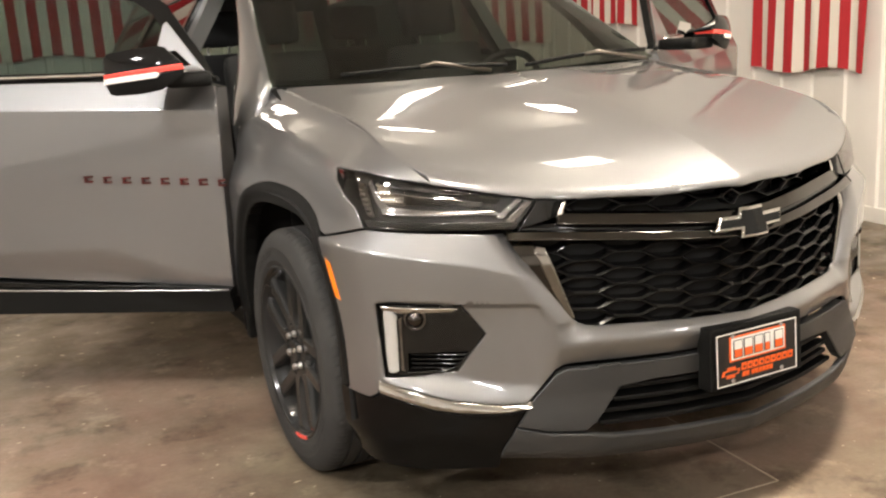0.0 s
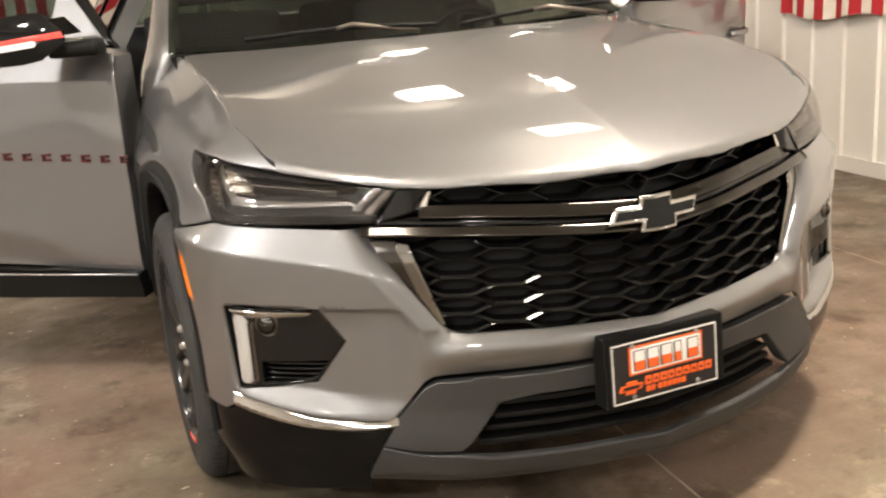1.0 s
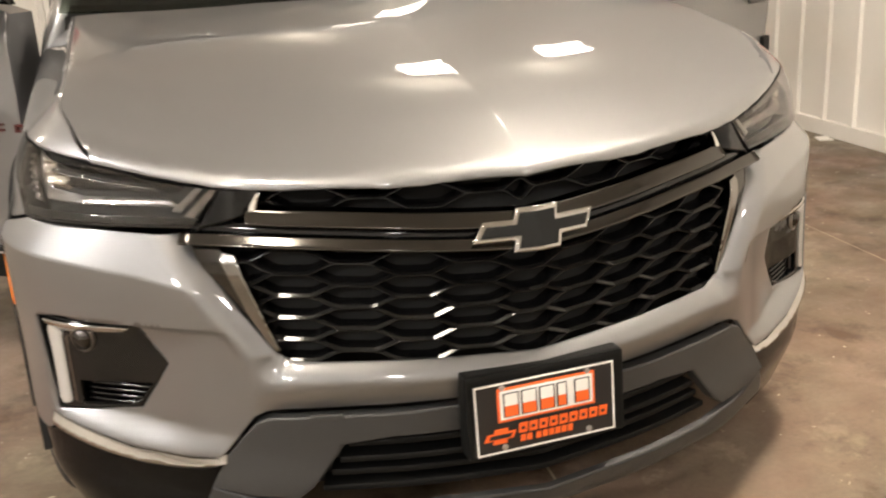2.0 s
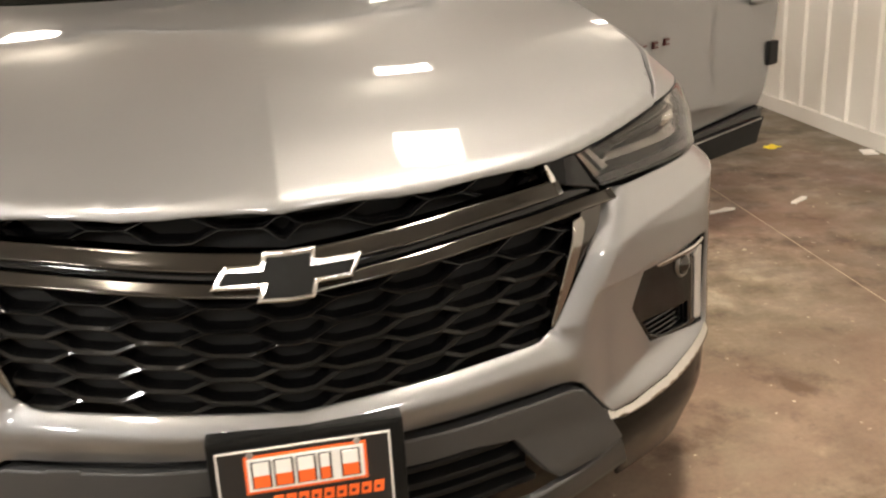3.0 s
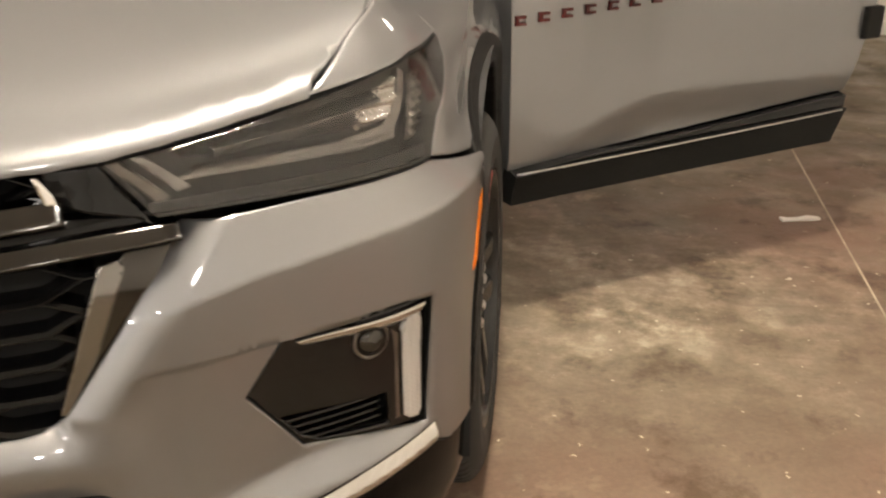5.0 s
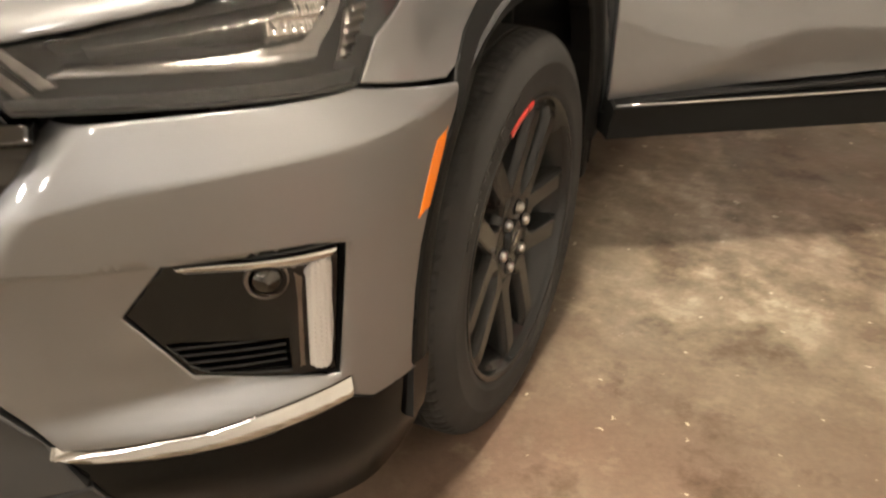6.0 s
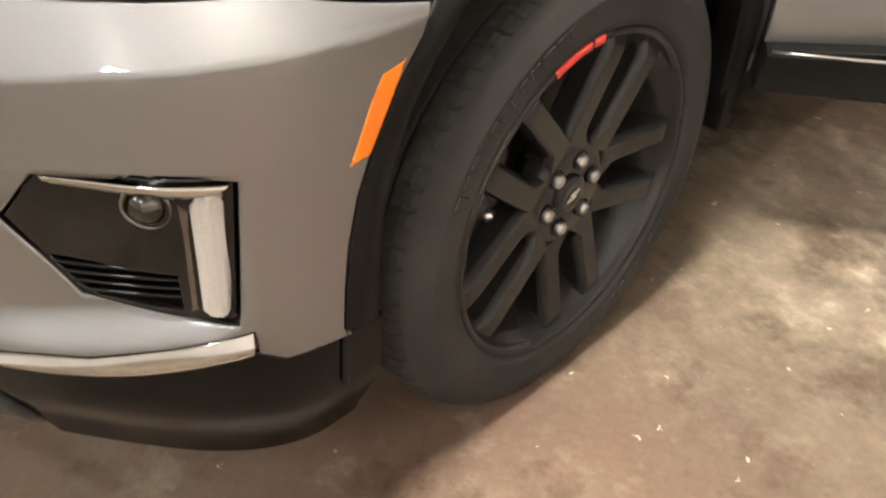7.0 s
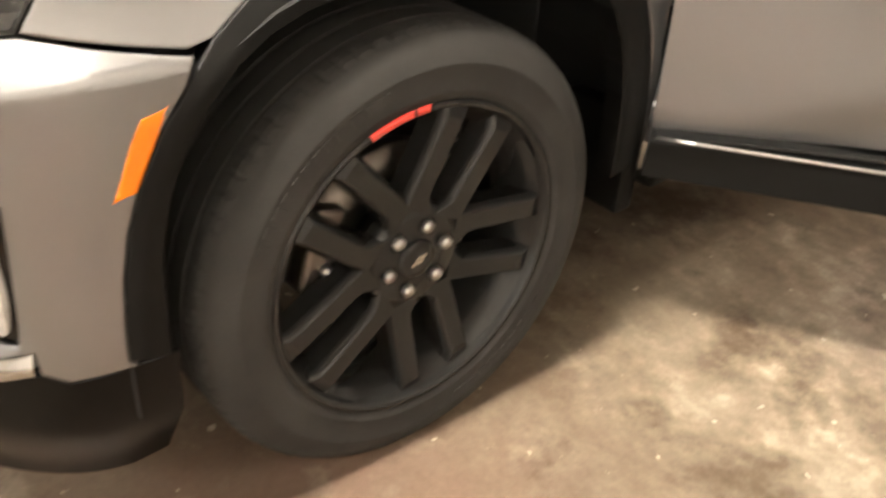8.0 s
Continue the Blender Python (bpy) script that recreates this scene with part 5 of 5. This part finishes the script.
    part("belt_line", mesh_of("belt_line", verts, faces, CHROME), skin_ob, "bright strip below the window")
    # letters as plain bars, dark with a red face
    for k in range(8):
        u0 = (0.060 + k * 0.0715) if side > 0 else (0.540 - k * 0.0715)
        u0 = u0 - 0.035
        zz = 0.890 + 0.033 * (u0 / 0.5)
        bm = bmesh.new()
        for du, dz, w, h in ((0, 0.0085, 0.031, 0.007), (0, -0.0085, 0.031, 0.007), (-0.010 * side, 0, 0.009, 0.023)):
            box(bm, (u0 + du, -side * (float(door_off(u0, zz)) + 0.003), zz + dz), (w, 0.010, h), bevel=0.001)
        part("letter_bar", from_bm("letter_bar", bm, DARK_RED), skin_ob, "small dark red raised mark")
    # handle and latch
    verts, faces = tube([(DOOR_L - 0.13 + 0.20 * t, -side * (float(door_off(DOOR_L, 1.02)) + 0.004 + 0.035 * math.sin(math.pi * t) ** 0.5), 1.02 + 0.008 * t) for t in np.linspace(0, 1, 12)], 0.012, 10, 1.3)
    part("handle", mesh_of("handle", verts, faces, PAINT), skin_ob, "silver door handle")
    bm = bmesh.new()
    box(bm, (DOOR_L + 0.066, side * 0.012, 0.795), (0.075, 0.05, 0.100), bevel=0.010)
    part("latch", from_bm("latch", bm, BLACK_PLASTIC), skin_ob, "black latch block on the door edge")
    # mirror: wedge-shaped housing, red stripe that climbs towards the door, pale strip, lower shell, arm, glass
    out = -side

    def bowed(off):
        def f(u, z):
            d = np.sqrt(np.clip(1 - ((u - 0.165) / 0.165) ** 2, 0.02, 1)) * np.sqrt(np.clip(1 - ((z - 1.300) / 0.105) ** 2, 0.02, 1))
            return np.stack([u, out * (0.165 + 0.075 * d + off), z], -1)
        return f

    shape = dict(gap=0.012, thick=0.18, roll=0.008, middle=inward)
    mirror = panel("mirror", [(0.302, 1.296), (0.303, 1.352), (0.280, 1.370), (0.210, 1.380), (0.105, 1.386), (0.085, 1.382), (0.026, 1.324), (0.030, 1.318)], bowed(0.0), GLOSS_BLACK, skin_ob, "gloss black door mirror with a red stripe", **shape)
    shape["roll"] = 0.002
    panel("red_stripe", [(0.304, 1.282), (0.304, 1.297), (0.030, 1.323), (0.024, 1.304)], bowed(0.002), RED_PAINT, mirror, "red stripe round the mirror", **shape)
    panel("turn_signal", [(0.305, 1.264), (0.305, 1.283), (0.110, 1.300), (0.100, 1.290), (0.112, 1.281)], bowed(0.003), WHITE_PAINT, mirror, "pale turn signal strip", **shape)
    panel("mirror_shell", [(0.303, 1.265), (0.290, 1.232), (0.268, 1.226), (0.170, 1.229), (0.100, 1.240), (0.028, 1.285), (0.026, 1.305), (0.100, 1.293), (0.112, 1.280)], bowed(-0.001), BLACK_PLASTIC, mirror, "black lower mirror shell", **shape)
    panel("mirror_glass", [(0.060, 1.312), (0.285, 1.292), (0.280, 1.350), (0.110, 1.365)], lambda u, z: np.stack([u, np.full_like(u, out * 0.03), z], -1), CHROME, mirror, "mirror glass", gap=0.04, thick=0.006, middle=(0.17, out * 3, 1.3))
    bm = bmesh.new()
    box(bm, (0.06, out * 0.075, 1.265), (0.15, 0.20, 0.05), Matrix.Rotation(out * 0.35, 4, "Z"), bevel=0.02)
    part("mirror_arm", from_bm("mirror_arm", bm, BLACK_PLASTIC, True), skin_ob, "black mirror arm")
    return skin_ob


door(1)
door(-1)

# ---------- cabin and the rest of the car ----------
def flank_at(y, z):
    """The car's side behind the fender: nearly upright to the belt, then leaning in to the roof."""
    x = 0.985 - 0.02 * step(z, 0.9, 1.22) - 0.30 * np.clip((z - 1.24) / 0.48, 0, 1.1) - 0.03 * (1 - step(z, 0.42, 0.6)) - 0.10 * step(y, 3.3, 4.15) ** 2
    return np.stack([x, y, z], -1)


def rear_wheel_cut():
    return [(3.07 + 0.50 * math.cos(math.radians(a)), 0.39 + 0.50 * math.sin(math.radians(a))) for a in range(180, -1, -12)]


PILLAR_Z = [1.08, 1.16, 1.20, 1.225, 1.274, 1.322, 1.371, 1.42, 1.55, 1.72]
pillar_front_x = soft(PILLAR_Z, [0.915, 0.885, 0.86, 0.850, 0.836, 0.818, 0.800, 0.782, 0.735, 0.672], 0.03)
pillar_front_y = soft(PILLAR_Z, [0.43, 0.43, 0.43, 0.425, 0.485, 0.570, 0.656, 0.741, 0.96, 1.24], 0.03)
pillar_back_x = soft(PILLAR_Z, [0.93, 0.915, 0.90, 0.888, 0.866, 0.848, 0.828, 0.808, 0.757, 0.69], 0.03)
pillar_back_y = soft(PILLAR_Z, [0.66, 0.68, 0.70, 0.715, 0.75, 0.79, 0.835, 0.89, 1.06, 1.30], 0.03)
for side in (1, -1):
    on = lambda fn: sided(fn, side)
    REAR_DOOR = [(1.745, 0.50), (2.50, 0.50), (2.56, 0.72), (2.72, 0.92), (2.78, 1.265), (1.745, 1.25)]
    rd = panel("rear_door", REAR_DOOR, on(flank_at), PAINT, car, "silver closed rear door", gap=0.08, thick=0.02)
    pane = panel("pane", [(1.80, 1.285), (2.74, 1.295), (2.66, 1.60), (1.80, 1.64)], on(lambda y, z: flank_at(y, z) - np.array([0.012, 0, 0])), PRIVACY if side < 0 else SHIELD, rd, "tinted rear window", gap=0.1, thick=0.004, roll=0)
    pane.visible_shadow = False
    panel("window_frame", [(1.745, 1.255), (2.785, 1.27), (2.70, 1.645), (1.745, 1.685)], on(flank_at), GLOSS_BLACK, rd, "black window frame", holes=[[(1.80, 1.285), (2.74, 1.295), (2.66, 1.60), (1.80, 1.64)]], gap=0.06, thick=0.03)
    QUARTER = [(2.79, 1.27), (2.73, 0.90)] + [p for p in rear_wheel_cut() if p[0] > 2.60] + [(3.9, 0.42), (4.10, 0.60), (4.13, 1.1), (4.05, 1.30), (3.80, 1.62), (3.30, 1.66), (2.70, 1.66)]
    PANE = [(2.86, 1.30), (3.75, 1.32), (3.6, 1.55), (2.80, 1.59)]
    qp = panel("quarter_panel", QUARTER, on(flank_at), PAINT, car, "silver rear quarter panel", holes=[PANE], gap=0.09, thick=0.02)
    pane = panel("pane", PANE, on(lambda y, z: flank_at(y, z) - np.array([0.012, 0, 0])), PRIVACY, qp, "tinted rear side window", gap=0.1, thick=0.004, roll=0)
    pane.visible_shadow = False
    # sill under the door opening, pillars
    bm = bmesh.new()
    box(bm, (side * 0.86, 1.62, 0.40), (0.16, 1.96, 0.15), bevel=0.03)
    part("sill", from_bm("sill", bm, PAINT, True), car, "painted door sill")
    bm = bmesh.new()
    box(bm, (side * 0.87, 1.64, 0.31), (0.14, 1.9, 0.08), bevel=0.02)
    part("sill_cladding", from_bm("sill_cladding", bm, BLACK_PLASTIC, True), car, "black sill cladding")
    b_pillar = [(1.66, 0.45), (1.75, 0.45), (1.75, 1.25), (1.75, 1.68), (1.66, 1.69), (1.64, 1.25)]
    panel("centre_pillar", b_pillar, on(lambda y, z: flank_at(y, z) - np.array([0.03, 0, 0])), PAINT, car, "silver door pillar", gap=0.08, thick=0.07)
    # front pillar: a broad foot that grows out of the fender and narrows towards the roof
    verts, faces = [], []
    levels = [1.08, 1.12, 1.16, 1.19, 1.22, 1.25, 1.28, 1.32, 1.36, 1.42, 1.50, 1.60, 1.72]
    for i, z in enumerate(levels):
        front, back = np.array((pillar_front_x(z), pillar_front_y(z), z)), np.array((pillar_back_x(z), pillar_back_y(z), z))
        out = np.array((0.80, -0.45, 0.30))
        arc = [front + (back - front) * u + out * 0.016 * math.sin(math.pi * u) ** 0.8 for u in np.linspace(0, 1, 9)]
        ring = arc + [p - out * 0.05 for p in arc[::-1]]
        verts += [(side * p[0], p[1], p[2]) for p in ring]
        n = len(ring)
        if i:
            faces += [((i - 1) * n + a, (i - 1) * n + (a + 1) % n, i * n + (a + 1) % n, i * n + a) for a in range(n)]
    part("front_pillar", mesh_of("front_pillar", verts, faces, PAINT), car, "silver windscreen pillar")
    panel("hinge_panel", [(0.60, 0.45), (0.72, 0.45), (0.76, 1.22), (0.58, 1.22)], on(lambda y, z: np.stack([np.full_like(y, 0.885), y, z], -1)), PAINT, car, "painted hinge pillar", gap=0.06, thick=0.05)
    panel("inner_panel", [(0.56, 0.30), (1.75, 0.30), (1.75, 0.45), (0.56, 0.45)], on(lambda y, z: np.stack([np.full_like(y, 0.80), y, z], -1)), DASH, car, gap=0.1)
    bm = bmesh.new()
    box(bm, (side * 0.90, 0.545, 0.40), (0.17, 0.05, 0.22), bevel=0.01)
    part("splash_guard", from_bm("splash_guard", bm, BLACK_PLASTIC), car, "black splash guard behind the wheel")


def roof_at(x, y):
    return np.stack([x, y, 1.775 - 0.055 * (np.abs(x) / 0.68) ** 2.5 - 0.035 * np.clip((1.5 - y) / 0.4, 0, 1) ** 1.5 - 0.05 * np.clip((y - 2.6) / 1.2, 0, 1) ** 2], -1)


ROOF = [(-0.66, 1.14), (-0.3, 1.08), (0, 1.065), (0.3, 1.08), (0.66, 1.14), (0.70, 1.7), (0.69, 3.0), (0.66, 3.82), (-0.66, 3.82), (-0.69, 3.0), (-0.70, 1.7)]
panel("roof", ROOF, roof_at, PAINT, car, "silver roof", gap=0.09, thick=0.03)
for side in (1, -1):
    part("roof_frame", mesh_of("roof_frame", *tube([(side * (0.695 - 0.02 * (t > 0.9)), 1.1 + 2.7 * t, 1.695 + 0.02 * math.sin(math.pi * t)) for t in np.linspace(0, 1, 14)], 0.035, 10), PAINT), car, "silver roof frame")


def shield_at(x, v):
    """The windscreen: v runs from the cowl (0) to the roof (1)."""
    y0, z0 = 0.235 + 0.16 * (np.abs(x) / 0.84) ** 2, 1.205 + 0.02 * (np.abs(x) / 0.84) ** 2
    y1, z1 = 1.12 + 0.08 * (np.abs(x) / 0.66) ** 2, 1.738 - 0.03 * (np.abs(x) / 0.66) ** 2
    return np.stack([x * (1 - 0.215 * v), y0 + (y1 - y0) * v, z0 + (z1 - z0) * v + 0.008 * np.sin(np.clip(v, 0, 1) * 3.14)], -1)


shield = panel("windscreen", [(-0.85, 0), (0.85, 0), (0.85, 1.0), (-0.85, 1.0)], shield_at, SHIELD, car, "clear windscreen", gap=0.07, thick=0.005, roll=0)
shield.visible_shadow = False
panel("frit_band", [(-0.83, 0.0), (0.83, 0.0), (0.83, 0.055), (0.4, 0.045), (0.0, 0.04), (-0.4, 0.045), (-0.83, 0.055)], lambda x, v: shield_at(x, v) + np.array([0, 0.006, -0.010]), BLACK_PLASTIC, shield, "black band at the foot of the glass", gap=0.05, thick=0.004)
panel("cowl", [(-0.84, 0), (0.84, 0), (0.84, 1), (-0.84, 1)], lambda x, v: np.stack([x, 0.16 + 0.17 * (np.abs(x) / 0.84) ** 2 + 0.13 * v, 1.155 + 0.04 * v + 0.02 * (np.abs(x) / 0.84) ** 2], -1), BLACK_PLASTIC, car, "black plastic cowl", gap=0.06)
for x0, x1 in ((-0.62, 0.02), (0.10, 0.80)):
    pts = []
    for t in np.linspace(0, 1, 14):
        x = x0 + (x1 - x0) * t
        p = shield_at(np.array([x]), np.array([0.02 + 0.032 * math.sin(math.pi * t * 0.9)]))[0]
        pts.append((p[0], p[1] - 0.022, p[2] + 0.020))
    wiper = part("wiper", mesh_of("wiper", *tube(pts, 0.0065, 8, 1.2), BLACK_PLASTIC), car, "black windscreen wiper")
    mid = pts[5]
    part("wiper_arm", mesh_of("wiper_arm", *tube([pts[6], (mid[0] + 0.10, mid[1] - 0.02, mid[2] + 0.012), (mid[0] + 0.33, mid[1] - 0.03, mid[2] - 0.03)], 0.008, 8), DARK_STEEL), wiper, "dark metal wiper arm")

# rear end
TAIL = [(-0.86, 0.42), (0.86, 0.42), (0.88, 1.2), (0.66, 1.70), (-0.66, 1.70), (-0.88, 1.2)]
TAIL_PANE = [(-0.72, 1.27), (0.72, 1.27), (0.58, 1.60), (-0.58, 1.60)]
tail_at = lambda x, z: np.stack([x, 4.14 - 0.34 * np.clip((z - 1.2) / 0.5, 0, 1) - 0.08 * (np.abs(x) / 0.88) ** 2, z], -1)
tail = panel("tailgate", TAIL, tail_at, PAINT, car, "silver tailgate", holes=[TAIL_PANE], gap=0.1, thick=0.03)
pane = panel("pane", TAIL_PANE, lambda x, z: tail_at(x, z) - np.array([0, 0.02, 0]), SHIELD, tail, "tinted rear window", gap=0.12, thick=0.004, roll=0)
pane.visible_shadow = False

# underside
bm = bmesh.new()
box(bm, (0, 1.80, 0.285), (1.50, 4.4, 0.07), bevel=0.02)
part("underbody", from_bm("underbody", bm, LINER), car, "black underbody")
bm = bmesh.new()
box(bm, (0, -0.25, 0.62), (1.14, 0.95, 0.62), bevel=0.03)
part("engine_bay", from_bm("engine_bay", bm, LINER), car)

# interior
def seat(x, y, label):
    """A front seat: cushion, backrest, headrest on two posts."""
    bm = bmesh.new()
    box(bm, (0, 0, 0.60), (0.52, 0.54, 0.18), bevel=0.06)
    ob = part("seat", from_bm("seat", bm, CLOTH, True), car, label, Matrix.Translation((x, y, 0)))
    bm = bmesh.new()
    box(bm, (0, 0.32, 0.98), (0.50, 0.16, 0.70), Matrix.Rotation(-0.22, 4, "X"), bevel=0.065)
    part("backrest", from_bm("backrest", bm, CLOTH, True), ob, "black seat backrest")
    bm = bmesh.new()
    box(bm, (0, 0.44, 1.465), (0.28, 0.11, 0.20), Matrix.Rotation(-0.15, 4, "X"), bevel=0.045)
    part("headrest", from_bm("headrest", bm, CLOTH, True), ob, "black headrest")
    for s in (-0.06, 0.06):
        part("post", mesh_of("post", *tube([(s, 0.40, 1.28), (s, 0.43, 1.40)], 0.007), STEEL), ob)
    return ob


seat(-0.43, 1.25, "black cloth passenger seat")
seat(0.43, 1.25, "black cloth driver's seat")
for x in (-0.43, 0.43):
    seat(x, 2.25, "black cloth second-row seat")
DASH_LINE = [(-0.80, 0.42), (0.80, 0.42), (0.80, 0.80), (0.62, 0.86), (-0.62, 0.86), (-0.80, 0.80)]
panel("dashboard", DASH_LINE, lambda x, y: np.stack([x, y, 1.145 + 0.035 * np.exp(-((x - 0.40) / 0.18) ** 2) - 0.16 * np.clip((y - 0.62) / 0.24, 0, 1) ** 2], -1), DASH, car, "dark grey dashboard", gap=0.05, thick=0.25, middle=(0, 0.6, 0.2))
wheel_m = Matrix.Translation((0.42, 0.93, 1.10)) @ Matrix.Rotation(radians(-68), 4, "X")
ring = [(0.185 * math.cos(a), 0.185 * math.sin(a), 0) for a in np.linspace(0, 2 * math.pi, 41)]
steer = part("steering_wheel", mesh_of("steering_wheel", *tube(ring, 0.016, 10), BLACK_PLASTIC), car, "black steering wheel", wheel_m)
bm = bmesh.new()
box(bm, (0, 0, -0.02), (0.30, 0.05, 0.025), bevel=0.01)
box(bm, (0, -0.08, -0.02), (0.05, 0.16, 0.025), bevel=0.01)
box(bm, (0, 0, -0.015), (0.13, 0.12, 0.05), bevel=0.02)
part("spokes", from_bm("spokes", bm, BLACK_PLASTIC, True), steer)
bm = bmesh.new()
box(bm, (0, 2.2, 0.36), (1.6, 3.4, 0.06), bevel=0.01)
part("cabin_floor", from_bm("cabin_floor", bm, CLOTH), car, "black carpet")
panel("firewall", [(-0.82, 0.35), (0.82, 0.35), (0.82, 1.14), (-0.82, 1.14)], lambda x, z: np.stack([x, 0.40 + 0 * x, z], -1), LINER, car, gap=0.2)
